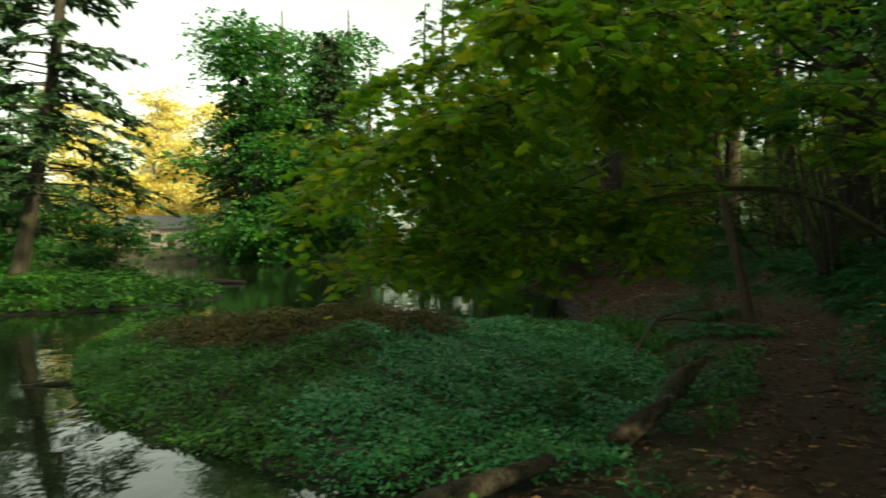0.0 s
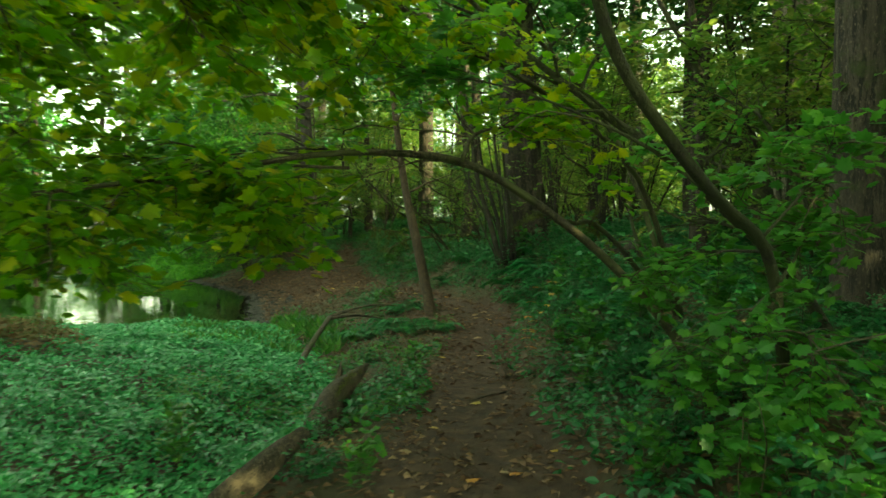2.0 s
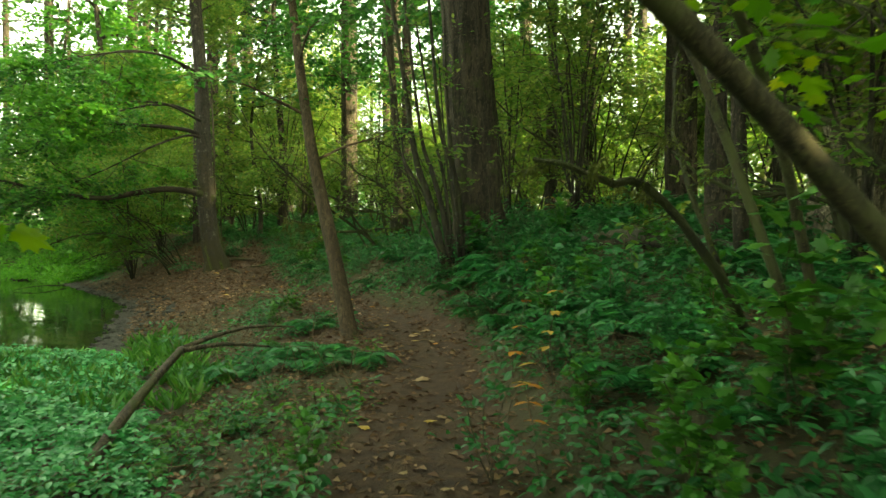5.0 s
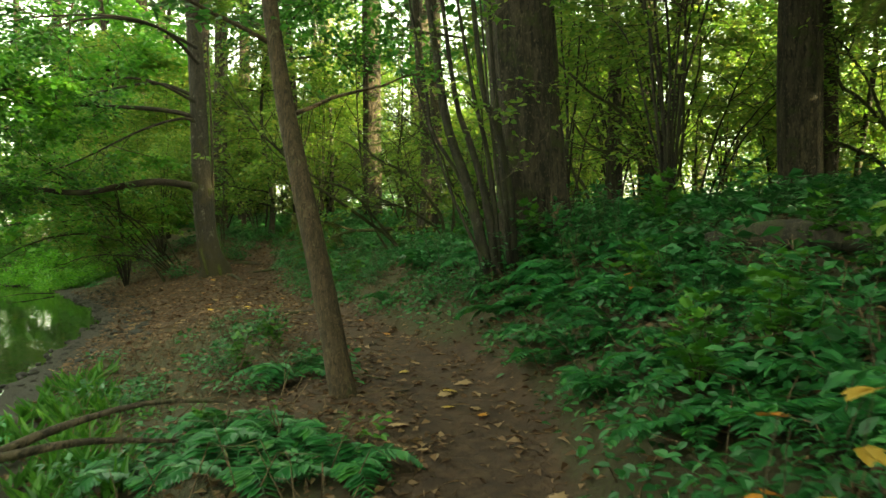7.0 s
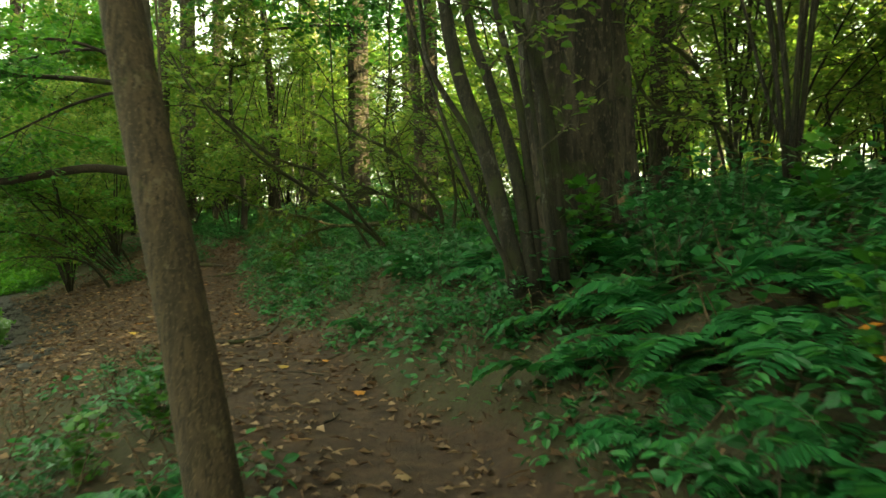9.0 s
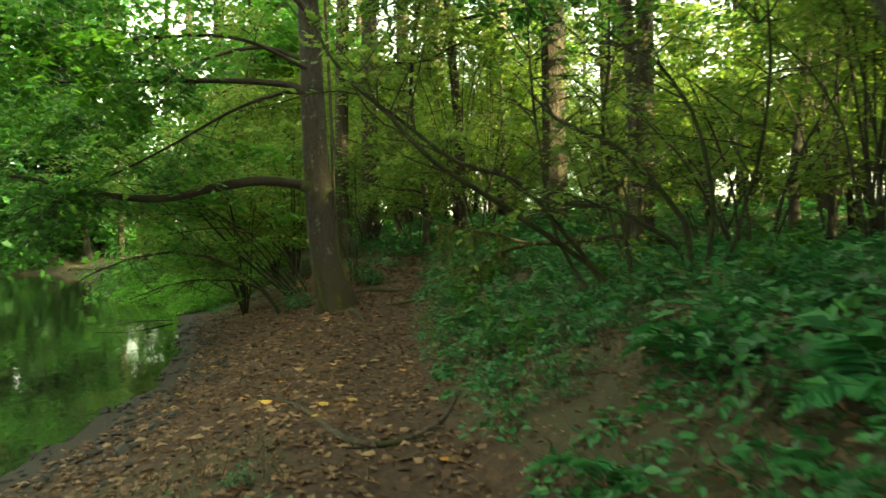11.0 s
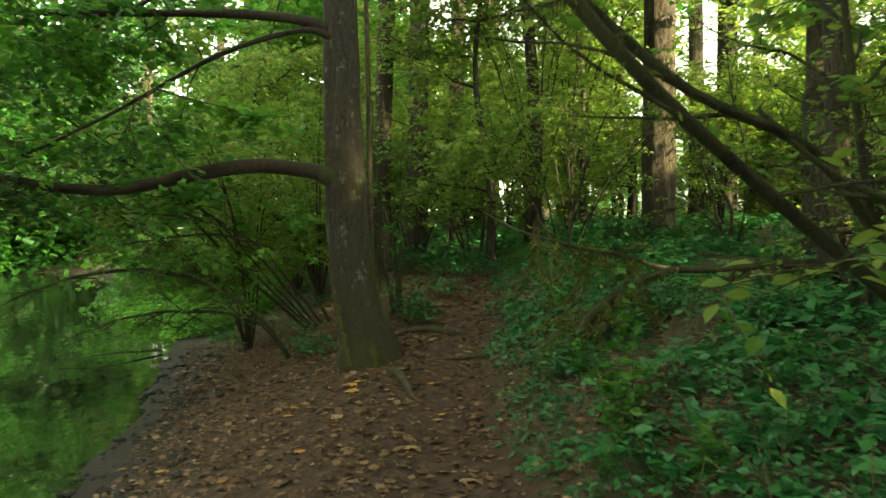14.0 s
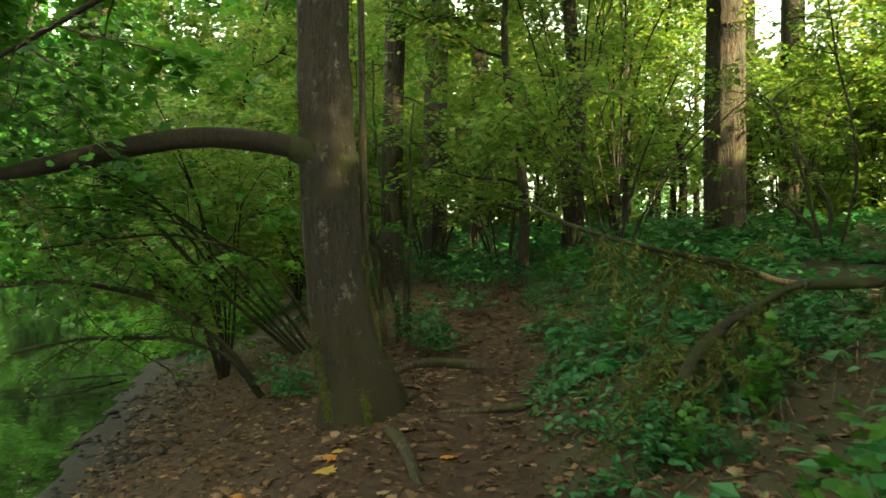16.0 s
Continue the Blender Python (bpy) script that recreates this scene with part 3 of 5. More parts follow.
def limbed_alder():
    at = (6.75, 27.05, 0.72)
    rng = np.random.default_rng(11)
    e = thing("tree", at, "grey-barked alder with a long bare horizontal limb and mossy foot", "tree")
    line = curve(rel([(6.98, 27.0, 0.3), (6.92, 27.03, 0.95), (6.78, 27.05, 1.45), (6.69, 27.07, 2.18), (6.63, 27.08, 2.91), (6.60, 27.08, 3.64), (6.57, 27.09, 4.4), (6.5, 27.2, 6.5), (6.3, 27.4, 10), (6.0, 27.6, 15)], at), 64)
    make("trunk", [tube(line, [0.6, 0.44, 0.325, 0.28, 0.255, 0.25, 0.245, 0.235, 0.225, 0.215, 0.205, 0.19, 0.17, 0.13, 0.06], 30, 0.035, 9, rng)], B_smooth, e, smooth=True)
    limbs = {"main": ([(6.6, 27.06, 3.0), (6.38, 27.01, 3.08), (5.56, 27.14, 3.17), (4.73, 27.27, 3.04), (3.91, 27.4, 2.87), (3.09, 27.53, 2.91), (2.27, 27.66, 3.07), (1.44, 27.79, 3.27), (0.4, 27.9, 3.4)], [0.125, 0.095, 0.088, 0.078, 0.065, 0.05, 0.032, 0.015]),
             "upper": ([(6.55, 27.08, 4.6), (6.28, 27.03, 4.87), (5.54, 27.15, 4.98), (4.72, 27.28, 5.0), (3.08, 27.54, 4.99), (1.43, 27.8, 4.98), (0.2, 27.9, 4.8)], [0.085, 0.062, 0.055, 0.04, 0.02, 0.01]),
             "third": ([(6.5, 27.0, 4.7), (6.1, 26.9, 4.75), (5.2, 26.8, 4.4), (4.0, 26.9, 3.7), (2.8, 27.0, 3.1), (1.5, 27.2, 2.6)], [0.05, 0.035, 0.028, 0.02, 0.012, 0.006]),
             "fourth": ([(6.5, 27.2, 5.4), (5.6, 27.5, 5.7), (4.4, 28, 5.5), (3.0, 28.4, 4.9), (1.6, 28.7, 4.1)], [0.05, 0.035, 0.02, 0.01]),
             "fifth": ([(6.55, 27.0, 6.2), (5.6, 26.4, 6.8), (4.2, 25.8, 6.7), (2.8, 25.5, 6.0), (1.4, 25.2, 5.2)], [0.05, 0.035, 0.02, 0.01]),
             "sixth": ([(6.5, 27, 5.2), (5.2, 26.2, 5.5), (3.4, 25.4, 5.1), (1.4, 24.8, 4.4)], [0.04, 0.03, 0.018, 0.01]),
             "seventh": ([(6.5, 27, 6.6), (5.0, 25.2, 6.6), (3.4, 23.6, 6.0), (2.0, 22.4, 5.2)], [0.045, 0.03, 0.018, 0.01])}
    lines = []
    for pts, rad in limbs.values():
        l = curve(rel(pts, at), 26)
        lines.append(l)
        make("limb", [tube(l, rad, 12, 0.05, 0, rng)], B_limb, e, smooth=True)
    collar = curve(rel([(6.78, 27.06, 2.86), (6.55, 27.03, 3.03), (6.32, 27.01, 3.08)], at), 7)
    make("collar", [tube(collar, [0.2, 0.18, 0.1], 12, 0.1, 0, rng)], B_moss, e, smooth=True)
    foot = [curve(rel(q, at), 10) for q in ([(7.30, 26.9, 0.85), (7.17, 26.95, 1.2), (7.05, 26.96, 1.6), (6.94, 26.98, 2.2)], [(6.68, 26.62, 0.85), (6.62, 26.75, 1.15), (6.54, 26.82, 1.5)], [(7.0, 26.56, 0.8), (6.95, 26.66, 1.05)])]
    fur(e, foot, 1500, np.random.default_rng(12), 0.035)
    fur(e, [collar, rel(curve([(6.45, 26.95, 3.0), (6.42, 26.96, 3.3), (6.4, 26.98, 3.6)], 6), at)], 900, np.random.default_rng(13), 0.035)
    sub = sub_branches(rng, [l[8:] for l in lines], 70, 1.4, rise=-0.1, sag=0.5)
    make("twig", [tube(b, [0.012, 0.003], 4) for b in sub], B_twig, e)
    tw, lf = spray(sub + [l[14:] for l in lines], 900, 0.5, 7, 0.1, MAPLE, rng, droop=0.35)
    make("twig", tw, B_twig, e)
    make("foliage", [lf], M_shade_tone, e)
    more = sub_branches(rng, [l[6:] for l in lines[1:]], 60, 1.6, rise=0.0, sag=0.5)
    make("twig", [tube(b, [0.012, 0.003], 4) for b in more], B_twig, e)
    tw, lf = spray(more, 1250, 0.55, 7, 0.105, MAPLE, rng, droop=0.35)
    make("foliage", [lf], M_fresh, e)
    up = sub_branches(rng, [line[44:]], 16, 2.6, rise=0.2)
    make("twig", [tube(b, [0.03, 0.006], 4) for b in up], B_twig, e)
    tw, lf = spray(up, 900, 0.7, 8, 0.14, DIAMOND, rng)
    make("crown", [lf], M_sun_tone, e)
    back = curve(rel([(7.0, 27.35, 0.8), (6.95, 27.4, 2.4), (6.9, 27.35, 4.6), (6.8, 27.3, 7.0)], at), 14)
    make("stem", [tube(back, [0.05, 0.035, 0.025], 8, 0.06)], B_twig, e, smooth=True)


def fir_tree(name, at, r, z0, z1, reach, seed, bark, label, lean=(0, 0), boughs=46, dead=8, group="conifers of the wood"):
    rng = np.random.default_rng(seed)
    e = thing(name, at, label, "tree", group)
    top = np.array([lean[0], lean[1], z1])
    line = curve([(0, 0, -0.3), (0, 0, 0.25), top * 0.15, top * 0.4 + np.array([rng.normal(0, 0.08), rng.normal(0, 0.08), 0]), top * 0.7, top], 34)
    make("trunk", [tube(line, [r * 1.7, r * 1.15, r, r * 0.97, r * 0.93, r * 0.88, r * 0.8, r * 0.7, r * 0.5, r * 0.2], 22, 0.04, 9, rng)], bark, e, smooth=True)
    dl = []
    for _ in range(dead):
        z = rng.uniform(2.2, max(z0, 3))
        a = rng.uniform(0, 6.28)
        dl.append(tube(branch_of(rng, top * (z / z1), (np.cos(a), np.sin(a), -0.1), rng.uniform(0.5, 1.8), 6, 0.6, 0.3), [0.018, 0.004], 4))
    if dl:
        make("dead_twig", dl, B_twig, e)
    add_crown(e, rng, z0, z1, reach, boughs, shift=(lean[0] * 0.8, lean[1] * 0.8))
    return e


def arching_maple():
    """Vine maple whose stem arches over the path, with yellowing leaves over the pond."""
    at = (4.9, 5.9, ground_z(4.9, 5.9))
    rng = np.random.default_rng(13)
    e = thing("vine_maple", at, "arching vine maple with yellow-green leaves reaching over the pond", "tree")
    main = curve(rel([(5.05, 5.75, at[2] - 0.1), (4.71, 5.85, 1.14), (4.30, 6.1, 1.68), (3.75, 6.15, 2.07), (3.2, 6.15, 2.34), (2.75, 6.2, 2.41), (2.1, 6.15, 2.37), (1.3, 5.95, 2.19), (0.5, 5.6, 2.03), (-0.2, 5.4, 1.9)], at), 40)
    make("trunk", [tube(main, [0.042, 0.036, 0.033, 0.031, 0.028, 0.025, 0.02, 0.015, 0.011, 0.006], 10, 0.06, 0, rng)], B_arch, e, smooth=True)
    others = [([(3.2, 6.0, 2.30), (2.9, 6.4, 2.42), (2.2, 6.9, 2.5), (1.3, 7.2, 2.4), (0.4, 7.3, 2.2)], 0.016),
              ([(3.0, 5.9, 2.35), (3.3, 6.3, 2.6), (3.9, 6.7, 2.75), (4.6, 7.0, 2.8)], 0.018),
              ([(2.3, 6.15, 2.29), (1.5, 6.4, 2.3), (0.7, 6.8, 2.2), (0.1, 7.1, 2.0)], 0.012),
              ([(6.3, 7.5, 1.0), (5.6, 7.4, 2.5), (3.9, 6.7, 3.15), (2.4, 5.9, 3.35), (1.2, 5.3, 3.2), (0.2, 5.0, 2.85), (-0.6, 4.9, 2.5)], 0.032),
              ([(3.6, 6.3, 3.1), (2.8, 6.9, 3.5), (1.6, 7.5, 3.5), (0.4, 7.8, 3.2)], 0.018),
              ([(2.4, 5.8, 3.35), (1.6, 4.9, 3.5), (0.9, 4.3, 3.4), (0.3, 3.9, 3.2)], 0.016),
              ([(6.4, 7.7, 1.0), (6.1, 8.3, 2.9), (4.8, 8.1, 4.0), (3.2, 7.7, 4.4), (1.6, 7.4, 4.3), (0.2, 7.0, 3.8), (-0.7, 6.7, 3.4)], 0.035),
              ([(3.2, 7.7, 4.4), (2.2, 6.9, 4.8), (1.0, 6.2, 4.6), (0.0, 5.8, 4.2)], 0.018),
              ([(1.3, 5.95, 2.2), (0.7, 6.2, 2.0), (0.1, 6.5, 1.7)], 0.008),
              ([(0.4, 7.3, 2.2), (-0.1, 7.6, 2.0), (-0.6, 7.9, 1.7)], 0.008),
              ([(1.0, 6.4, 3.3), (0.2, 6.0, 2.9), (-0.4, 5.7, 2.4)], 0.010),
              ([(2.8, 6.9, 3.5), (1.6, 8.2, 3.7), (0.2, 9.2, 3.5), (-1.2, 9.8, 3.0)], 0.016),
              ([(2.4, 5.9, 3.35), (1.0, 6.4, 3.3), (-0.4, 6.8, 2.95), (-1.4, 7.0, 2.6)], 0.016)]
    lines = [main[27:]]
    for pts, r in others:
        l = curve(rel(pts, at), 20)
        lines.append(l[5:] if r > 0.02 else l)
        make("limb", [tube(l, [r, r * 0.75, r * 0.45, r * 0.2], 7, 0.05, 0, rng)], B_arch if r > 0.014 else B_twig, e, smooth=True)
    sub = sub_branches(rng, lines, 160, 1.0, rise=-0.08, sag=0.4, start=0.1)
    make("twig", [tube(b, [0.007, 0.002], 4) for b in sub], B_twig, e)
    tw, lf = spray(sub + lines, 2900, 0.42, 7, 0.095, MAPLE, rng, start=0.1, droop=0.45, free=head_room(at, 0.9, 2.3, 1.45))
    make("twig", tw, B_twig, e)
    make("foliage", [lf], M_maple, e)


def bent_maple():
    """The sinuous bare stem that rises beside the path, with its pale leaves."""
    at = (4.6, 4.7, ground_z(4.6, 4.7))
    rng = np.random.default_rng(17)
    e = thing("vine_maple", at, "sinuous mossy vine maple stem with bright green leaves", "tree")
    main = curve(rel([(4.6, 4.7, at[2] - 0.1), (4.5, 4.65, 1.2), (4.3, 4.58, 1.75), (3.75, 4.36, 2.0), (3.25, 4.1, 2.2), (2.82, 3.95, 2.5), (2.6, 3.85, 2.8), (2.4, 3.75, 3.3), (2.2, 3.5, 4.0), (1.6, 3.2, 4.8)], at), 36)
    make("trunk", [tube(main, [0.04, 0.036, 0.033, 0.031, 0.028, 0.026, 0.024, 0.02, 0.014, 0.008], 10, 0.1, 0, rng)], B_moss, e, smooth=True)
    others = [([(3.75, 4.36, 2.0), (3.6, 4.8, 2.35), (3.1, 5.3, 2.7), (2.5, 5.8, 2.9)], 0.014),
              ([(4.3, 4.58, 1.75), (4.25, 4.9, 1.75), (4.3, 5.4, 1.7), (4.5, 5.9, 1.5)], 0.010),
              ([(4.4, 4.6, 1.55), (4.75, 4.75, 1.75), (5.2, 5.1, 1.95), (5.7, 5.5, 2.0)], 0.012),
              ([(4.2, 4.55, 1.8), (4.6, 4.5, 2.2), (5.0, 4.7, 2.5), (5.5, 5.1, 2.6)], 0.010),
              ([(4.45, 4.62, 1.4), (4.2, 4.5, 1.45), (3.95, 4.45, 1.4), (3.75, 4.5, 1.25)], 0.007),
              ([(4.5, 4.65, 1.2), (4.4, 4.4, 1.3), (4.2, 4.2, 1.2), (4.05, 4.1, 1.05)], 0.007)]
    lines = []
    for pts, r in others:
        l = curve(rel(pts, at), 18)
        lines.append(l)
        make("limb", [tube(l, [r, r * 0.8, r * 0.5, r * 0.25], 8, 0.06, 0, rng)], B_moss, e, smooth=True)
    sub = sub_branches(rng, lines + [main[18:]], 26, 0.8, rise=0.0, sag=0.4)
    make("twig", [tube(b, [0.006, 0.002], 4) for b in sub], B_twig, e)
    tw, lf = spray(sub + lines * 3, 380, 0.35, 6, 0.085, MAPLE, rng, droop=0.3, free=head_room(at, 0.85, 2.4))
    make("twig", tw, B_twig, e)
    make("foliage", [lf], M_fresh, e)


def leaning_maple():
    """Mossy stems that lean across above the path from the slope."""
    at = (9.6, 21.35, ground_z(9.6, 21.35))
    rng = np.random.default_rng(19)
    e = thing("vine_maple", at, "leaning vine maple with thin mossy stems", "tree")
    stems = [([(9.75, 21.4, 1.2), (9.60, 21.40, 1.60), (9.19, 21.36, 1.92), (8.33, 21.10, 2.42), (7.57, 20.71, 2.80), (7.08, 20.69, 3.29), (6.61, 20.66, 3.72), (6.2, 20.9, 4.6)], 0.034),
             ([(9.75, 21.4, 1.2), (9.68, 21.38, 1.51), (9.14, 21.37, 2.14), (8.61, 21.25, 2.65), (7.85, 20.97, 2.84), (7.23, 20.87, 3.26), (6.81, 20.84, 3.57), (6.1, 21.1, 4.5)], 0.028),
             ([(9.6, 21.3, 1.2), (9.1, 21.38, 2.05), (8.92, 21.41, 3.02), (8.82, 21.43, 4.12), (8.8, 21.5, 6)], 0.022),
             ([(9.95, 21.1, 1.2), (9.77, 21.17, 2.36), (9.59, 21.2, 3.22), (9.67, 21.19, 4.09), (9.7, 21.2, 6)], 0.026)]
    lines = [rel(curve(s, 24), at) for s, _ in stems]
    for l, (_, r) in zip(lines, stems):
        make("stem", [tube(l, [r * 1.2, r, r * 0.85, r * 0.6, r * 0.3], 10, 0.12, 0, rng)], B_moss, e, smooth=True)
    sub = sub_branches(rng, [l[4:] for l in lines], 44, 1.2, rise=0.1)
    make("twig", [tube(b, [0.011, 0.003], 5, 0.15) for b in sub], B_moss, e)
    fur(e, lines + sub, 2200, rng, 0.04)
    tw, lf = spray(sub, 170, 0.4, 5, 0.085, MAPLE, rng, free=head_room(at, 0.9, 2.6))
    make("twig", tw, B_twig, e)
    make("foliage", [lf], M_sun_tone, e)


def fur(e, lines, count, rng, size=0.035):
    """Tufts of hanging moss along branches."""
    P = []
    for _ in range(count):
        l = lines[rng.integers(len(lines))]
        u = rng.uniform(0, len(l) - 1.001)
        i = int(u)
        P.append(l[i] + (l[i + 1] - l[i]) * (u - i))
    P = np.array(P) + rng.normal(0, 0.014, (count, 3))
    A = rng.normal(0, 0.6, (count, 3)) + np.array([0, 0, -0.7])
    make("moss", [leaves(P, A, rng.normal(0, 1, (count, 3)), size * rng.uniform(0.5, 1.6, count), SLIM)], B_moss_fur, e)


def crooked(name, at, label, seed, stems, r, mat, bark, twigs=60, size=0.085, sub_n=14, sub_len=0.9, moss=0, shape=OVAL, free=None, start=0.35):
    """A thin-stemmed tree or shrub from given stem lines, with crooked side branches and sparse leaves."""
    rng = np.random.default_rng(seed)
    e = thing(name, at, label, "tree" if name == "young_tree" else "shrub", "thin-stemmed understorey")
    lines = [rel(curve(q, 18), at) for q in stems]
    for k, l in enumerate(lines):
        q = r * (1.0, 0.8, 0.9, 0.65, 0.75)[k % 5]
        make("stem", [tube(l + np.cumsum(rng.normal(0, 0.012, l.shape), 0), [q * 1.15, q, q * 0.75, q * 0.4], 8, 0.14, 0, rng)], bark, e, smooth=True)
    sub = sub_branches(rng, lines, sub_n, sub_len, rise=0.15, sag=0.25, start=start)
    fine = sub_branches(rng, sub, sub_n * 2, sub_len * 0.5, rise=0.1, sag=0.3)
    make("twig", [tube(q, [r * 0.35, 0.003], 5, 0.2) for q in sub] + [tube(q, [0.006, 0.002], 3) for q in fine], bark, e)
    if moss:
        fur(e, lines + sub, moss, rng, 0.04)
    if twigs:
        tw, lf = spray(sub + fine, twigs, 0.35, 6, size, shape, rng, droop=0.3, free=free)
        make("twig", tw, B_twig, e)
        make("foliage", [lf], mat, e)
    return e


def understorey():
    """Dark thin stems between the large trunks."""
    def g(x, y):
        return (x, y, ground_z(x, y))
    crooked("shrub", g(7.35, 29.2), "dark thin stems behind the alder trunk", 201,
            [[(7.36, 29.2, 0.7), (7.34, 29.2, 1.54), (7.1, 29.25, 2.4), (6.95, 29.3, 3.0), (6.7, 29.4, 4.2)],
             [(7.46, 29.2, 0.7), (7.44, 29.2, 1.7), (7.28, 29.22, 2.5), (7.1, 29.24, 3.16), (7.0, 29.3, 4.4)],
             [(7.25, 29.15, 0.8), (7.15, 29.2, 1.8), (6.95, 29.2, 2.6), (6.8, 29.3, 3.4)],
             [(7.5, 29.25, 0.8), (7.52, 29.3, 2.0), (7.48, 29.3, 3.0), (7.5, 29.4, 4.0)],
             [(7.3, 29.3, 0.8), (7.12, 29.35, 1.6), (6.85, 29.45, 2.2), (6.5, 29.6, 2.9)]], 0.035, M_fresh, B_moss, 60, moss=500)
    fan = [[(6.5 - 0.05 * k, 30.4 + 0.08 * k, 0.6), (5.9 - 0.25 * k, 30.2 + 0.1 * k, 1.5 + 0.1 * k), (5.2 - 0.36 * k, 30.0 + 0.1 * k, 2.3 + 0.22 * k), (4.1 - 0.45 * k, 29.7, 2.7 + 0.42 * k), (3.0 - 0.3 * k, 29.4, 2.7 + 0.6 * k)] for k in range(-1, 5)]
    crooked("shrub", g(6.2, 30.4), "dark arching shrub stems fanning out over the pond edge", 202, fan, 0.026, M_fresh, B_moss, 420, 0.1, 34, 1.4, shape=MAPLE)
    low = [[(5.9, 28.9, 0.5), (5.3, 28.8, 1.3), (4.5, 28.6, 1.75), (3.6, 28.4, 1.8), (2.7, 28.2, 1.55), (2.1, 28.0, 1.2)],
           [(5.9, 28.9, 0.5), (5.5, 28.6, 1.1), (4.8, 28.2, 1.35), (4.0, 27.9, 1.3), (3.3, 27.6, 1.05)]]
    crooked("shrub", g(5.9, 28.9), "low drooping dark branches above the pond edge", 203, low, 0.03, M_fresh, B_moss, 120, 0.085, 26, 0.8, moss=500)
    # the mossy stem that slants down to the slope
    crooked("young_tree", g(6.3, 5.9), "slanting mossy stem beside the path", 204,
            [[(6.35, 5.6, 0.7), (5.9, 5.75, 1.5), (5.3, 5.95, 2.1), (4.85, 6.1, 2.5), (4.5, 6.35, 2.83), (4.1, 6.5, 3.15), (3.75, 6.7, 3.5), (3.2, 7.0, 4.1)]], 0.042, M_fresh, B_moss, 90, 0.09, 14, 0.9, moss=500, shape=MAPLE, free=head_room((6.3, 5.9, 0), 0.9, 2.4), start=0.2)
    crooked("young_tree", g(10.3, 9.7), "dark slanting trunk among the shrubs", 205,
            [[(10.4, 9.6, 1.0), (10.11, 9.8, 2.33), (9.61, 10.09, 3.41), (9.2, 10.33, 4.42), (8.6, 10.8, 6.0)], [(10.3, 9.7, 1.0), (10.5, 10.2, 2.6), (10.3, 10.6, 4.4), (10.4, 11, 6.0)]], 0.085, M_fresh, B_moss, 120, 0.09, 22, 1.3, moss=700)
    crooked("shrub", g(6.7, 8.3), "mossy crooked dead limb leaning towards the path", 206,
            [[(6.75, 8.25, 0.8), (6.3, 8.3, 1.5), (5.75, 8.38, 1.95), (5.45, 8.4, 1.98), (5.2, 8.46, 2.12), (5.0, 8.6, 2.14)], [(6.75, 8.25, 0.8), (6.6, 8.5, 1.6), (6.7, 8.9, 2.4), (7.0, 9.2, 3.2)]], 0.03, M_fresh, B_moss, 0, 0.09, 9, 0.4, moss=1500)
    # crooked shrubs behind the thick trunk and along the slope
    first = crooked("shrub", g(12.2, 16.6), "crooked dark branches with sparse green leaves", 207,
                    [[(12.2, 16.6, 1.9), (12.0, 16.7, 2.8), (11.4, 16.5, 3.5), (10.7, 16.6, 3.9), (10.2, 16.9, 4.5)], [(12.2, 16.6, 1.9), (12.3, 16.3, 3.0), (12.0, 16.0, 4.0), (11.3, 15.9, 4.6)],
                     [(12.2, 16.6, 1.9), (11.9, 16.4, 2.5), (11.3, 16.2, 2.9), (10.6, 16.3, 3.0), (10.1, 16.2, 3.4)], [(12.3, 16.7, 1.9), (12.7, 16.8, 3.2), (12.8, 16.5, 4.6), (12.6, 16.4, 6.0)]], 0.032, M_sun_tone, B_moss, 150, 0.1, 34, 1.2, moss=500)
    many = crooked("shrub", g(10.9, 31.6), "multi-stemmed shrub with thin dark arching branches", 208,
                   [[(10.9 + 0.08 * np.cos(a), 31.6 + 0.08 * np.sin(a), 1.2), (10.9 + 0.3 * np.cos(a), 31.6 + 0.3 * np.sin(a), 2.4), (10.9 + 0.9 * np.cos(a), 31.6 + 0.9 * np.sin(a), 3.6), (10.9 + 1.9 * np.cos(a), 31.6 + 1.9 * np.sin(a), 4.6)] for a in (0.2, 1.1, 2.2, 3.0, 3.9, 4.8, 5.6)], 0.024, M_sun_tone, B_stem, 260, 0.11, 40, 1.2)
    rng = np.random.default_rng(210)
    for src, x, y in ((first, 12.9, 19.4), (first, 14.4, 14.2), (many, 12.6, 22.8), (first, 11.6, 24.6), (many, 14.6, 27.0), (first, 15.5, 20.5), (many, 9.6, 33.8), (many, 12.3, 9.4), (first, 9.0, 8.2), (many, 10.9, 6.2), (first, 13.2, 11.8), (many, 13.9, 17.6), (first, 10.4, 20.6), (many, 8.4, 35.5), (first, 13.5, 30.2), (many, 16.2, 24.2), (first, 8.2, 3.4), (many, 7.4, 1.0)):
        copy_thing(src, pose(x, y, ground_z(x, y), 0, 0, rng.uniform(0, 360)))


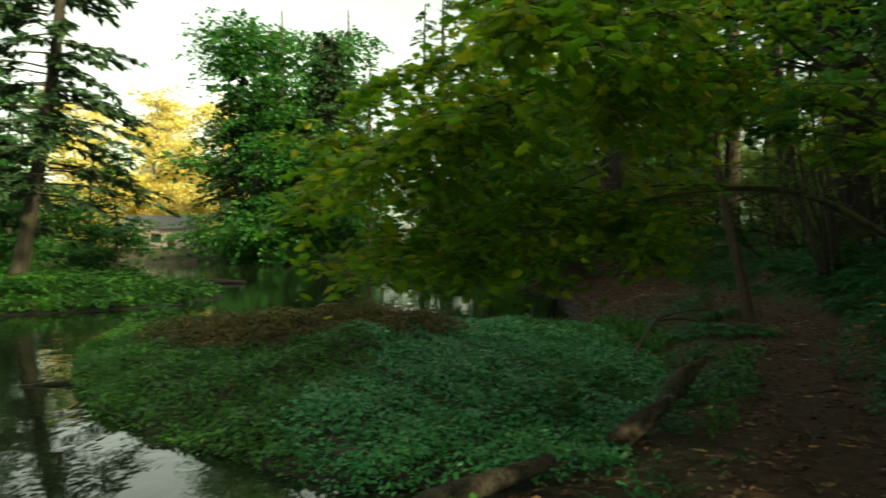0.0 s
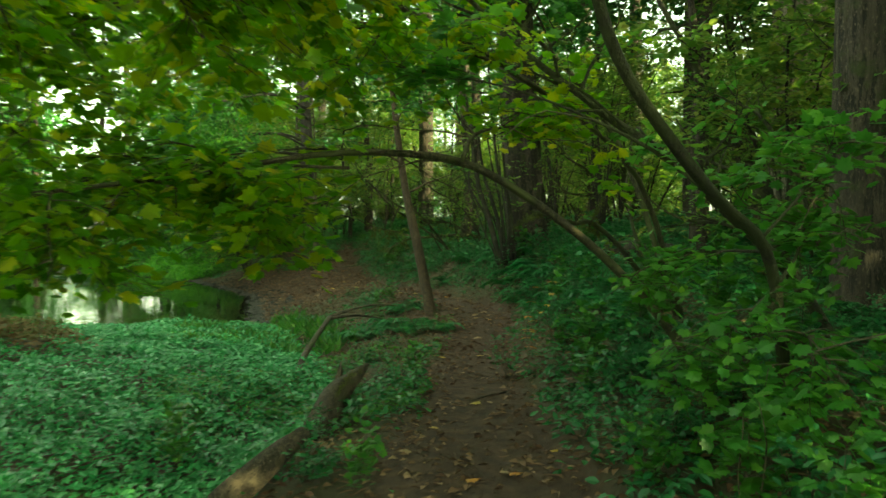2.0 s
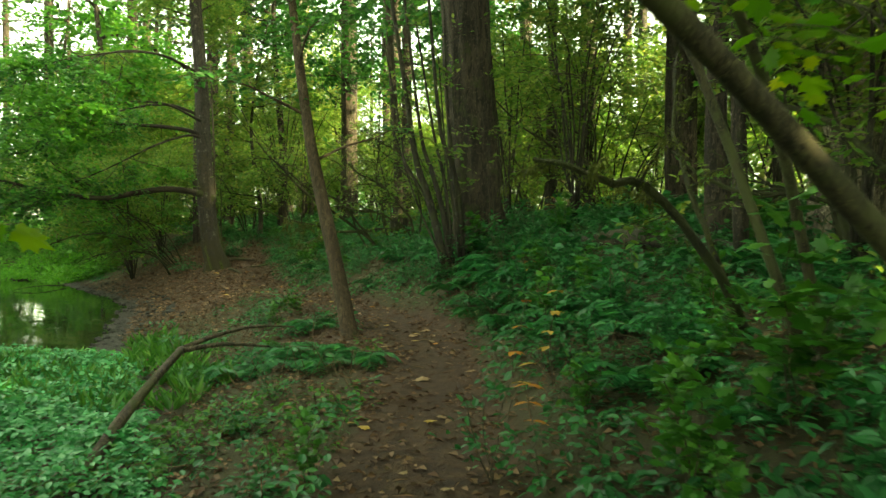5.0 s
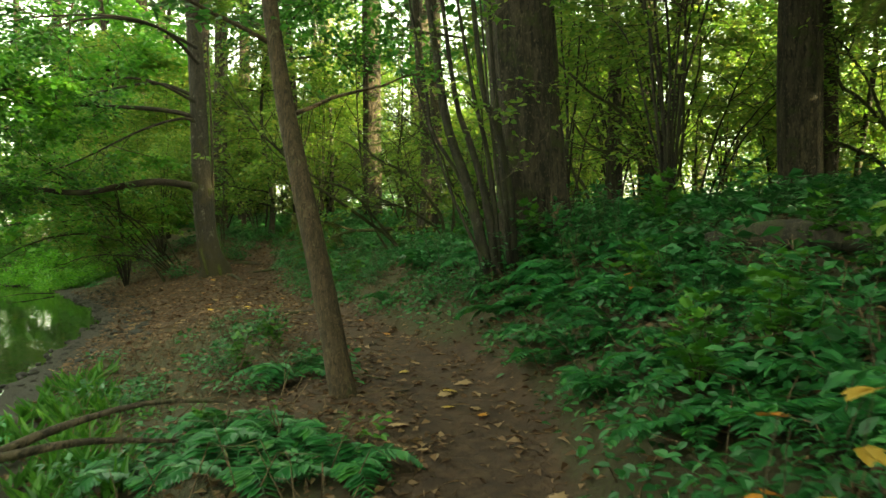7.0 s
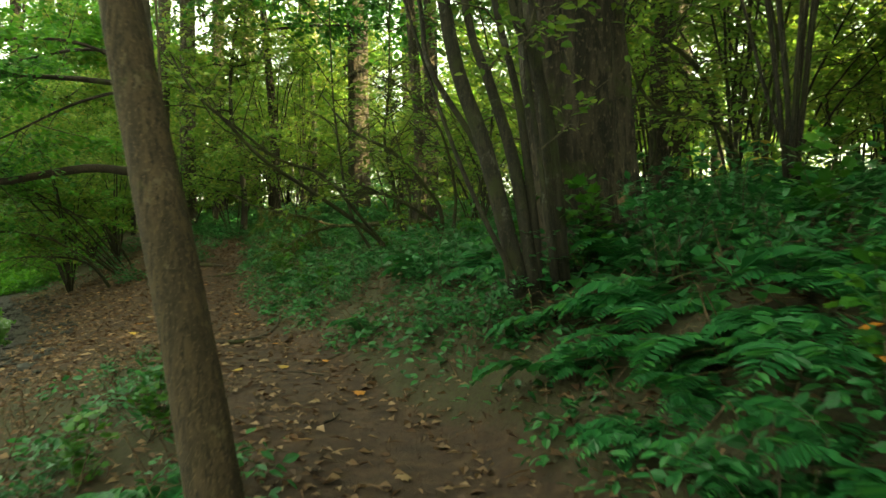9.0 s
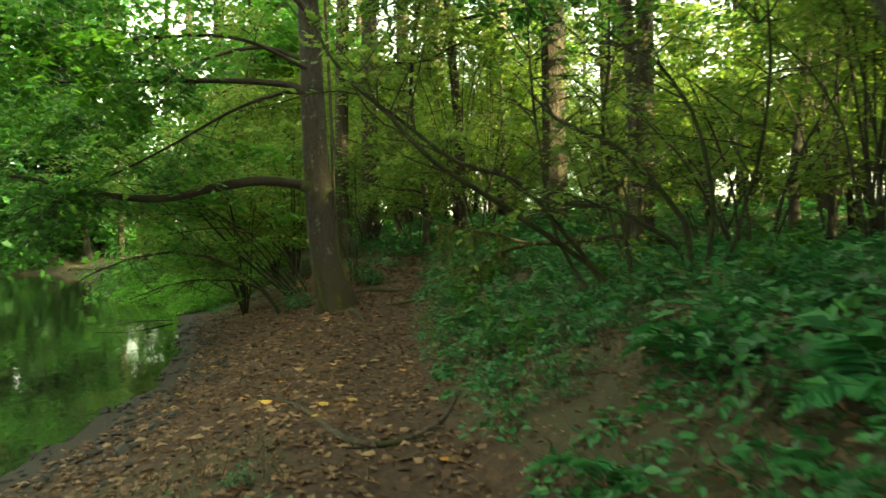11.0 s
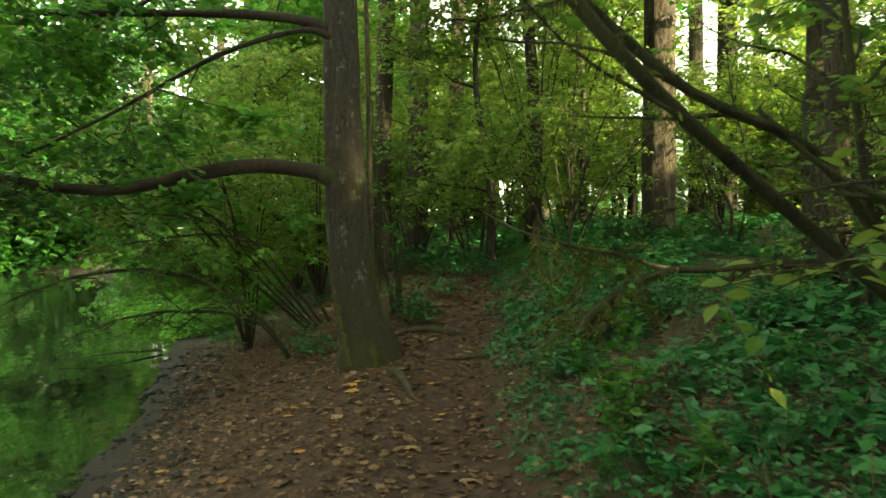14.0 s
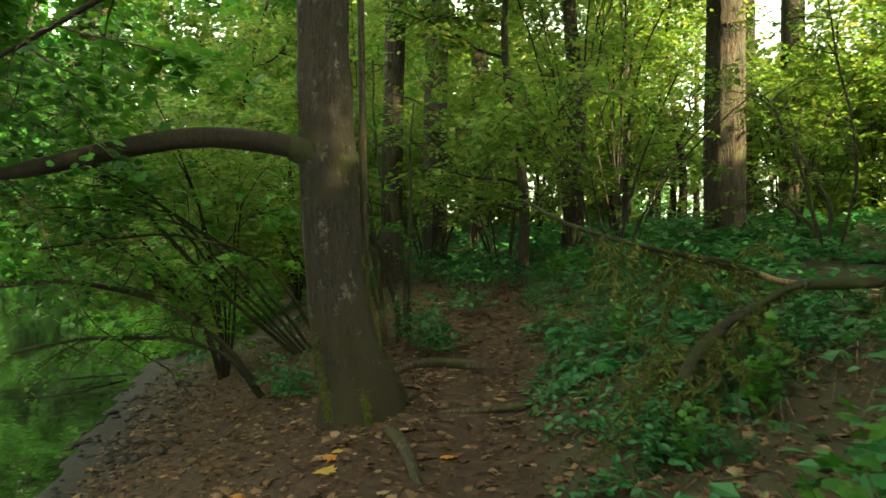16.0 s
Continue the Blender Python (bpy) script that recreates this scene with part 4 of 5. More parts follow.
def fallen_bough():
    at = (10.6, 26.4, ground_z(10.6, 26.4))
    rng = np.random.default_rng(23)
    e = thing("fallen_branch", at, "fallen mossy branch with a bare broken orange-brown stretch", "branch")
    l = rel(curve([(8.2, 26.4, 2.62), (8.5, 26.0, 2.4), (8.95, 25.7, 2.25), (9.24, 25.8, 2.2), (9.7, 26.0, 2.14), (10.0, 26.1, 2.05)], 12), at)
    make("branch", [tube(l, [0.012, 0.02, 0.03], 8, 0.15, 0, rng)], B_moss, e, smooth=True)
    b = rel(curve([(10.0, 26.1, 2.05), (10.3, 26.3, 1.99), (10.62, 26.4, 1.95)], 8), at)
    make("bare_wood", [tube(b, [0.028, 0.032], 8, 0.05, 0, rng)], B_bare, e, "bare orange-brown broken wood", True)
    c = rel(curve([(10.6, 26.4, 1.95), (11.1, 26.35, 1.97), (11.7, 26.2, 2.02), (12.4, 26.0, 2.05), (13.3, 25.7, 1.9)], 16), at)
    make("branch", [tube(c, [0.04, 0.05, 0.055, 0.06], 9, 0.15, 0, rng)], B_moss, e, smooth=True)
    d = rel(curve([(10.5, 26.3, 1.97), (10.0, 25.9, 1.88), (9.4, 25.55, 1.68), (8.95, 25.2, 1.4), (8.75, 25.0, 1.0)], 14), at)
    make("branch", [tube(d, [0.035, 0.04, 0.04, 0.03], 10, 0.2, 0, rng)], B_moss, e, smooth=True)
    sub = sub_branches(rng, [c, d, d, d, l], 90, 0.75, rise=-0.3, sag=0.6)
    make("twig", [tube(s, [0.009, 0.003], 4, 0.2) for s in sub], B_moss, e)
    fur(e, [c, d, d, d, l] + sub, 9000, rng, 0.06)


big_fir()
hazel_clump()
thin_tree()
limbed_alder()
understorey()
arching_maple()
bent_maple()
leaning_maple()
fallen_bough()

FIR = "tall straight conifer with dark furrowed bark"
firs = [fir_tree("tree", (13.6, 33.2, ground_z(13.6, 33.2)), 0.36, 9, 27, 3.4, 31, B_fir, FIR),
        fir_tree("tree", (12.9, 48.0, ground_z(12.9, 48.0)), 0.30, 8, 26, 3.2, 32, B_fir, FIR),
        fir_tree("tree", (13.6, 15.2, ground_z(13.6, 15.2)), 0.31, 10, 28, 3.6, 33, B_fir, FIR),
        fir_tree("tree", (7.75, 6.5, ground_z(7.75, 6.5)), 0.3, 8, 25, 3.2, 34, B_fir, FIR, dead=14),
        fir_tree("tree", (17.9, 52.5, ground_z(17.9, 52.5)), 0.5, 11, 30, 3.8, 35, B_fir_sun_tone, "tall conifer with sunlight painted into its pale bark"),
        fir_tree("tree", (13.9, 28.4, ground_z(13.9, 28.4)), 0.2, 7, 20, 2.6, 36, B_fir, "slim conifer forked low with dark bark", (0.4, 0.2)),
        fir_tree("tree", (8.6, 36.6, ground_z(8.6, 36.6)), 0.28, 8, 24, 3.0, 37, B_fir, FIR)]
fir_tree("tree", (7.5, 33.4, ground_z(7.5, 33.4)), 0.19, 8, 22, 2.8, 38, B_fir, "slim straight conifer with grey-brown bark")

# more conifers of the same growth, farther into the wood
rng = np.random.default_rng(41)
# Spots with negative y stand unseen behind the start, added to block sun.
spots = [(12.3, 10.4), (11.5, 5.6), (19.5, 24.5), (22, 31), (18, 38), (10.2, 41), (6.5, 46), (20.5, 44), (25, 39), (24, 18), (20, 10), (17, 4), (12, 0.5), (24, 3),
         (31, 33), (29, 47), (24, 55), (15, 58), (8, 55), (2.5, 52), (4, 63), (12, 68), (22, 68), (33, 60), (38, 42), (6, -8), (14, -9), (-3, -14), (24, -10), (-12, -16), (0, 60), (-2, 62), (-8, 78),
         (46, 35), (44, 52), (18, -20), (8, -18)]
for x, y in spots:
    x, y = x + rng.normal(0, 0.5), y + rng.normal(0, 0.5)
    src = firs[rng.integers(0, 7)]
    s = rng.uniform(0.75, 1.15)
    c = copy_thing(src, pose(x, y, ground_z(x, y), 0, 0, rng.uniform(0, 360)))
    c.scale = (s, s, s)


# ---- undergrowth shrubs ----
def shrub(name, at, label, seed, stems, high, wide, twigs, leaf, size, mat, shape=DIAMOND, bark=None, lean=(0.0, 0.0), group="understorey shrubs", per=7, length=0.5, bare=0.3):
    rng = np.random.default_rng(seed)
    e = thing(name, at, label, "shrub", group)
    lines = []
    for k in range(stems):
        a = 2 * np.pi * (k + rng.uniform(0, 0.8)) / stems
        h, w = high * rng.uniform(0.6, 1.1), wide * rng.uniform(0.4, 1.1)
        s = np.linspace(0, 1, 9)[:, None]
        out = np.array([np.cos(a) + lean[0], np.sin(a) + lean[1], 0])
        l = out * w * s ** 1.6 + np.array([0, 0, h]) * (1 - (1 - s) ** 1.7) + np.cumsum(rng.normal(0, 0.03 * high / 4, (9, 3)), 0) + np.array([0, 0, -0.1])
        lines.append(l)
        r = 0.0036 * high * rng.uniform(0.7, 1.4) + 0.005
        make("stem", [tube(l, [r, r * 0.8, r * 0.5, r * 0.2], 7, 0.08, 0, rng)], bark or B_stem, e, smooth=True)
    sub = sub_branches(rng, lines, stems * 4, high * 0.3, rise=0.05, sag=0.3, start=bare)
    make("twig", [tube(b, [0.01, 0.003], 4) for b in sub], B_twig, e)
    tw, lf = spray(sub + lines, twigs, length, per, size, shape, rng, start=bare)
    make("foliage", [lf], mat, e)
    return e


HZ = "leafy understorey shrub with thin arching stems"
shrubs = [shrub("shrub", (14.1, 40.5, ground_z(14.1, 40.5)), HZ, 51, 8, 4.5, 2.4, 620, 7, 0.16, M_sun_tone, length=0.6),
          shrub("shrub", (11.6, 39.0, ground_z(11.6, 39.0)), HZ, 52, 6, 5.5, 2.6, 700, 7, 0.17, M_sun_tone, length=0.6),
          shrub("shrub", (10.4, 14.6, ground_z(10.4, 14.6)), "shrub with many thin dark stems and sparse leaves", 53, 9, 4.5, 1.9, 420, 6, 0.11, M_sun_tone, bare=0.4),
          shrub("shrub", (5.0, 31.4, ground_z(5.0, 31.4)), "shrub with long drooping branches over the pond", 54, 11, 4.4, 3.4, 1300, 7, 0.12, M_sun_tone, lean=(-0.7, -0.1), bare=0.2),
          shrub("shrub", (11.6, 52, ground_z(11.6, 52)), "tall yellowing leafy shrub among the trees", 55, 7, 7, 3.6, 1000, 7, 0.24, M_sun_tone, length=0.9),
          shrub("shrub", (16.5, 55, ground_z(16.5, 55)), "dense light green thicket leafy down to the ground", 56, 9, 4.6, 2.8, 650, 7, 0.27, M_sun_tone, length=0.9, bare=0.03)]
rng = np.random.default_rng(61)
places = [(6.2, 33.5, 3), (5.6, 36.5, 3), (-0.5, 48, 1), (7.0, 40, 0), (9.2, 45, 0), (16.5, 36, 0), (18.5, 33, 1), (21, 37, 4), (20, 29, 0), (16.8, 30.5, 2), (17.6, 24.5, 1), (14.5, 23.5, 2),
          (19, 20, 0), (13.0, 17.4, 2), (12.4, 12.2, 2), (15.6, 14.4, 1), (18.8, 14.5, 4), (10.2, 9.6, 1), (8.9, 6.6, 2), (9.0, 3.4, 1), (12.5, 5.0, 0), (6.4, 1.6, 1), (8.0, -1.5, 0), (4.0, -3.5, 1), (15.5, 8.3, 4), (12.6, 20.6, 2), (22.5, 24.5, 4), (24, 33, 4),
          (8.0, 50, 4), (3.0, 47, 4), (14.8, 47, 4), (19, 49, 0), (27.5, 36, 4), (10, 60, 4), (22, 8, 4), (5.6, 57, 4), (26, 10, 4),
          (12.0, 34.5, 2), (15.2, 33.4, 0), (10.6, 33.0, 2), (18, 27, 0), (21.5, 21, 1), (14.2, 20.2, 2), (16.5, 17.5, 0), (11.2, 17.8, 2), (9.6, 37.2, 0), (11, 43.5, 1), (6, 43, 4), (30, 40, 4), (26, 28, 0), (23.5, 14, 1),
          (5, 53, 5), (9, 57, 5), (13, 60, 5), (21, 60, 5), (25.5, 56, 5), (29, 52, 5), (32, 46, 5), (35, 40, 5), (37, 34, 5), (38, 27, 5), (37, 20, 5), (35, 14, 5), (17.5, 50.5, 5), (23, 48, 5), (27, 42, 5), (30, 35.5, 5), (31.5, 26, 5), (30, 18, 5), (27, 13, 5), (0.5, 55, 5), (-1.5, 60, 5), (12, 46, 5), (8, 47.5, 5), (21, 41, 5), (25, 30.5, 5), (26, 22, 5), (24, 16, 5), (20.5, 12, 5), (17, 10, 5), (36, 8, 5), (30, 6, 5), (4, 60, 5), (32, 58, 5), (38, 50, 5), (15, 66, 5), (23.5, 43, 5), (27, 48, 5), (20, 37.5, 5), (31, 44, 5)]
for x, y, k in places:
    s = rng.uniform(0.85, 1.25)
    c = copy_thing(shrubs[k], pose(x, y, ground_z(x, y), 0, 0, rng.uniform(-25, 25) if k == 3 else rng.uniform(0, 360)))
    c.scale = (s, s, s)


# ---- broad-leaved trees ----
def broadleaf(name, at, label, seed, r, high, base, wide, twigs, size, mat, bark, group="broad-leaved trees"):
    rng = np.random.default_rng(seed)
    e = thing(name, at, label, "tree", group)
    line = curve([(0, 0, -0.3), (0.05, 0, high * 0.15), (rng.normal(0, 0.3), rng.normal(0, 0.3), high * 0.5), (rng.normal(0, 0.5), rng.normal(0, 0.5), high)], 18)
    make("trunk", [tube(line, [r * 1.4, r, r * 0.8, r * 0.5, r * 0.15], 14, 0.05, 5, rng)], bark, e, smooth=True)
    limbs = []
    for k in range(14):
        s = base / high + (1 - base / high) * (k + rng.uniform(0, 1)) / 14
        p = line[int(min(s, 0.97) * 17)]
        a = rng.uniform(0, 6.28)
        limbs.append(branch_of(rng, p, (np.cos(a), np.sin(a), 0.25), wide * rng.uniform(0.6, 1.1) * (1.15 - 0.6 * s), 8, 0.5, 0.25))
    for l in limbs:
        make("limb", [tube(l, [r * 0.35, r * 0.2, 0.01], 6)], bark, e, smooth=True)
    sub = sub_branches(rng, limbs, 60, wide * 0.4, rise=0.1, sag=0.4, start=0.2)
    make("twig", [tube(b, [0.018, 0.005], 3) for b in sub], B_twig, e)
    tw, lf = spray(sub + limbs, twigs, size * 5, 8, size, DIAMOND, rng, start=0.15, droop=0.35, flat=0.5)
    make("crown", [lf], mat, e)
    return e


BL = "broad-leaved tree with a full dark green crown"
broad = [broadleaf("tree", (-14.5, 84, ground_z(-14.5, 84)), BL, 71, 0.28, 16, 2.0, 6.0, 1100, 0.36, M_shade_tone, B_fir),
         broadleaf("tree", (9.6, 32.5, ground_z(9.6, 32.5)), "young broad-leaved tree with light green leaves", 72, 0.09, 9, 3.0, 3.2, 900, 0.15, M_sun_tone, B_stem),
         broadleaf("tree", (-40, 112, ground_z(-40, 112)), "far golden autumn tree with sun and haze painted into its leaves", 73, 0.4, 18, 3.0, 7, 1300, 0.6, M_gold_sun_tone, B_fir_sun_tone),
         broadleaf("tree", (-10.5, 81, ground_z(-10.5, 81)), BL, 74, 0.3, 13, 0.8, 5.0, 1100, 0.40, M_shade_tone, B_fir)]
# Added tree: its unseen crown and those of its copies shade the path.
broad.append(broadleaf("tree", (10.6, 3.2, ground_z(10.6, 3.2)), "tall broad-leaved tree with a high crown added for shade", 75, 0.15, 18, 10.0, 7.0, 1500, 0.24, M_shade_tone, B_fir))
broad.append(broadleaf("tree", (3.0, 46, ground_z(3.0, 46)), "broad-leaved tree with fresh green leaves by the pond", 76, 0.2, 13, 1.0, 4.6, 1000, 0.28, M_fresh, B_fir))
# k = 4: added crowns above the view that block sun and sky.
for x, y, k, s in ((12.6, 8.6, 4, 1.0), (6.5, -3.0, 4, 0.95), (13.6, 19.4, 4, 0.95), (12.5, 26.2, 4, 0.95), (10.4, 11.6, 4, 0.95), (10.8, 33.5, 4, 1.0), (18.5, 13.5, 4, 1.05), (22.5, 8.0, 4, 1.15), (16.5, 16.8, 4, 0.95),
                   (-21, 79, 3, 1.9), (-17.5, 77, 0, 1.7), (-13.5, 78, 3, 1.6), (7.5, 49, 5, 1.3), (4.2, 43.5, 5, 1.25),
                   (-16, 86, 3, 2.0), (-12, 90, 0, 1.9), (-22.5, 84, 0, 1.6), (-19, 38, 3, 0.62), (-15.5, 33.5, 3, 0.42), (-21, 31, 3, 0.6), (-27, 36, 3, 0.8), (-30, 28, 0, 1.0), (-24, 22, 3, 0.6), (-34, 48, 0, 1.0), (-38, 62, 0, 1.1), (-45, 75, 3, 1.3),
                   # Unseen around the start; those right and behind added for shade.
                   (-18, -4, 0, 1.1), (-14, 6, 0, 0.9), (-25, 8, 0, 1.2), (-8, -10, 0, 1.1), (10.5, 1.5, 0, 0.8), (7, -6, 0, 1.0), (12.5, -3, 0, 1.0), (14.5, 5.5, 0, 0.8), (-32, 14, 0, 1.1),
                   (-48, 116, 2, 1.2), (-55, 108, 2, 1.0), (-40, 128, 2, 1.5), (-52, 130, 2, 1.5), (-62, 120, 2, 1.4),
                   (14.6, 24.4, 1, 1.0), (4.4, 37.0, 1, 1.0), (13.2, 37, 1, 1.1), (15.5, 39, 1, 1.2), (24, 21, 1, 1.2), (18, 45, 1, 1.3), (9, 52, 1, 1.4), (25, 36, 1, 1.3), (21, 53, 1, 1.4), (10.4, 7.0, 1, 0.9),
                   (30, 78, 0, 1.2), (10, 84, 0, 1.2), (52, 46, 0, 1.2), (54, 20, 0, 1.2)):
    c = copy_thing(broad[k], pose(x, y, ground_z(x, y), 0, 0, rng.uniform(0, 360)))
    c.scale = (s, s, s)


def pond_fir():
    """The dark tree on the grassy bank, with drooping boughs."""
    at = (-16.2, 27.2, ground_z(-16.2, 27.2))
    rng = np.random.default_rng(81)
    e = thing("tree", at, "dark conifer with long drooping boughs on the pond bank", "tree")
    line = curve([(-0.3, 0, -0.3), (0, 0, 1), (0.7, 0, 5), (1.4, 0, 10), (1.9, 0, 18)], 24)
    make("trunk", [tube(line, [0.42, 0.3, 0.26, 0.2, 0.1], 14, 0.05, 7, rng)], B_log, e, smooth=True)
    add_crown(e, rng, 3.2, 18, 4.4, 120, shift=(1.0, 0.0), dense=70, fine=0.10)
    return e


pf = pond_fir()
for x, y, s in ((-20.5, 24.5, 1.0), (-20.5, 81, 1.3), (-15, 80, 1.4), (-11, 78, 1.3), (-24, 34, 1.2), (-22, 80, 1.2)):
    c = copy_thing(pf, pose(x, y, ground_z(x, y), 0, 0, rng.uniform(0, 360)))
    c.scale = (s, s, s)


# ---- ferns, saplings and low plants ----
def frond(rng, ln, mat_parent, az, arch):
    """One arching fern frond with paired leaflets."""
    s = np.linspace(0, 1, 9)
    d = np.array([np.cos(az), np.sin(az), 0])
    line = d * ln * (s[:, None] ** 0.95) * 0.85 + np.array([0, 0, 1]) * (ln * (arch * s - (arch * 0.95) * s ** 2.3))[:, None]
    k = 17
    u = np.linspace(0.14, 0.99, k)
    pts = np.stack([np.interp(u, s, line[:, c]) for c in range(3)], 1)
    tan = unit(np.gradient(pts, axis=0))
    sd = unit(np.cross(tan, (0, 0, 1)))
    wl = ln * 0.25 * np.sin(np.pi * (0.12 + 0.86 * u)) ** 0.8 + 0.012
    P = np.concatenate([pts, pts])
    A = np.concatenate([sd + tan * 0.35, -sd + tan * 0.35]) + np.array([0, 0, -0.15]) + rng.normal(0, 0.06, (2 * k, 3))
    U = np.array([0, 0, 1.0]) + rng.normal(0, 0.12, (2 * k, 3))
    return tube(line, [0.004, 0.0015], 3), leaves(P, A, U, np.concatenate([wl, wl]), (DIAMOND[0] * (0.78, 1, 1), DIAMOND[1]))


def fern(at, seed, ln, n, label, mat=None):
    rng = np.random.default_rng(seed)
    e = thing("fern", at, label, "fern", "ferns on the slope")
    for i in range(n):
        a = 2 * np.pi * i / n + rng.normal(0, 0.25)
        rc, lf = frond(rng, ln * rng.uniform(0.7, 1.15), e, a, rng.uniform(0.55, 1.1))
        make("frond", [rc, lf], mat or M_fern, e)
    return e


def sapling(at, seed, high, count, shape, size, mat, label):
    rng = np.random.default_rng(seed)
    e = thing("sapling", at, label, "plant", "saplings and low plants")
    lines = [branch_of(rng, (0, 0, -0.03), (rng.normal(0, 0.35), rng.normal(0, 0.35), 1), high * rng.uniform(0.6, 1.1), 7, 0.4) for _ in range(4)]
    for l in lines:
        make("stem", [tube(l, [0.006, 0.002], 4)], B_twig, e)
    tw, lf = spray(lines, count, 0.2, 4, size, shape, rng, start=0.2, droop=0.3, radius=0.002)
    make("foliage", [lf], mat, e)
    return e


def on_ground(x, y):
    return (x, y, ground_z(x, y) - 0.01)


FL = "green fern with arching feathery fronds"
ferns = [fern(on_ground(8.2, 14.0), 101, 0.46, 9, FL), fern(on_ground(7.9, 12.6), 102, 0.54, 8, FL), fern(on_ground(7.4, 13.0), 103, 0.4, 10, FL), fern(on_ground(8.6, 13.2), 104, 0.6, 8, FL)]
saps = [sapling(on_ground(5.0, 7.3), 111, 0.7, 34, MAPLE, 0.085, M_mint, "low maple sapling with lobed green leaves"),
        sapling(on_ground(4.7, 8.4), 112, 0.6, 44, OVAL, 0.07, M_herb, "low bushy plant with small oval leaves"),
        sapling(on_ground(6.0, 9.6), 113, 0.55, 40, OVAL, 0.085, M_herb, "low leafy plant beside the path"),
        sapling(on_ground(5.5, 5.4), 114, 1.1, 46, MAPLE, 0.10, M_mint, "waist-high maple sapling with lobed leaves")]
rng = np.random.default_rng(121)


def clear_of_path(x, y, m=0.62):
    o = path_offset(x, y)
    return abs(o) > m and ground_z(x, y) > 0.08 and not (18.5 < y < 32 and -4 < o < 0.5) and np.hypot(x - 6.8, y - 27) > 0.9


for k in range(150):
    y = rng.uniform(1.5, 33)
    o = 0.75 + rng.gamma(1.5, 1.2)
    x = float(np.interp(y, PATH_Y, PATH_X)) + o
    if clear_of_path(x, y, 0.75) and rng.uniform() < (0.35 if y < 7.5 else 1.0 if y < 17 else 0.3):
        s = rng.uniform(0.6, 1.15) * (0.8 if o < 1.2 else 1.0)
        c = copy_thing(ferns[rng.integers(4)], pose(x, y, ground_z(x, y) - 0.01, rng.normal(0, 6), -12 + rng.normal(0, 6), rng.uniform(0, 360)))
        c.scale = (s, s, s)
for k in range(34):
    y = rng.uniform(9.5, 15.5)
    x = float(np.interp(y, PATH_Y, PATH_X)) + rng.uniform(0.75, 2.6)
    s = rng.uniform(0.6, 1.0)
    c = copy_thing(ferns[rng.integers(4)], pose(x, y, ground_z(x, y) - 0.01, 0, -14, rng.uniform(0, 360)))
    c.scale = (s, s, s)
for x, y in ((7.62, 28.3), (7.45, 28.7), (7.8, 28.75), (7.65, 29.1), (6.25, 28.1), (6.05, 28.5), (8.6, 30.2), (9.3, 31.5), (8.3, 31.2), (8.9, 32.2), (7.9, 32.4)):
    copy_thing(saps[1 + rng.integers(2)], pose(x, y, ground_z(x, y) - 0.01, 0, 0, rng.uniform(0, 360)))
for x, y in ((5.05, 12.4), (4.75, 12.1), (5.25, 11.7), (4.9, 12.9), (5.6, 14.2), (4.3, 12.7)):
    copy_thing(ferns[rng.integers(4)], pose(x, y, ground_z(x, y) - 0.01, 0, 0, rng.uniform(0, 360)))
for k in range(300):
    y = rng.uniform(0.5, 33)
    o = 0.75 + rng.gamma(1.3, 1.3) if rng.uniform() < 0.78 else -0.8 - rng.gamma(1.2, 0.6)
    x = float(np.interp(y, PATH_Y, PATH_X)) + o
    if clear_of_path(x, y, 0.72):
        s = rng.uniform(0.6, 1.25) * (1.0 if o > 0 else 0.7) * (0.75 if abs(o) < 1.1 else 1.0) * (0.6 if y > 17 else 1.0)
        kind = rng.choice(4, p=(0.25, 0.35, 0.32, 0.08) if y < 12 else (0.12, 0.4, 0.4, 0.08))
        c = copy_thing(saps[kind], pose(x, y, ground_z(x, y) - 0.01, 0, 0, rng.uniform(0, 360)))
        c.scale = (s, s, s)


def clumps(name, label, xy, per, radius, high, size, shape, mat, seed, lift=0.2, upright=0.0):
    """Ground plants too many to count: rosettes of leaves at the given places."""
    rng = np.random.default_rng(seed)
    xy = np.repeat(np.asarray(xy, float), per, 0)
    n = len(xy)
    a, r = rng.uniform(0, 2 * np.pi, n), radius * rng.uniform(0.1, 1, n)
    x, y = xy[:, 0] + r * np.cos(a), xy[:, 1] + r * np.sin(a)
    hi = high * (0.55 + 0.6 * wobble(x, y, 1.7, seed)) * rng.uniform(0.15, 1, n)
    z = height(x, y) + np.maximum(hi, 0.01)
    A = np.stack([np.cos(a), np.sin(a), lift - rng.uniform(0, 0.7, n) + upright], 1) + rng.normal(0, 0.25, (n, 3))
    U = np.array([0, 0, 1.0]) + rng.normal(0, 0.35, (n, 3))
    ob = make(name, [leaves(np.stack([x, y, z], 1), A, U, size * rng.uniform(0.55, 1.3, n), shape)], mat)
    return tagged(ob, label, "plants", kind="stuff")


def sample(rng, n, x0, x1, y0, y1, keep):
    x, y = rng.uniform(x0, x1, n), rng.uniform(y0, y1, n)
    k = keep(x, y)
    return np.stack([x[k], y[k]], 1)


rng = np.random.default_rng(131)
in_mat = lambda x, y: inside(MAT, x, y)
brown = lambda x, y: np.exp(-(((x + 2.2) / 2.8) ** 2 + ((y - 11.8) / 2.4) ** 2)) + 0.25 * wobble(x, y, 1.6)
left_edge = lambda x, y: x + 1.2 + 0.5 * wobble(x, y, 1.2)
pts = sample(rng, 21000, -7.2, 3.4, 5.2, 17.2, lambda x, y: in_mat(x, y) > -0.05)
b = brown(pts[:, 0], pts[:, 1])
l = left_edge(pts[:, 0], pts[:, 1])
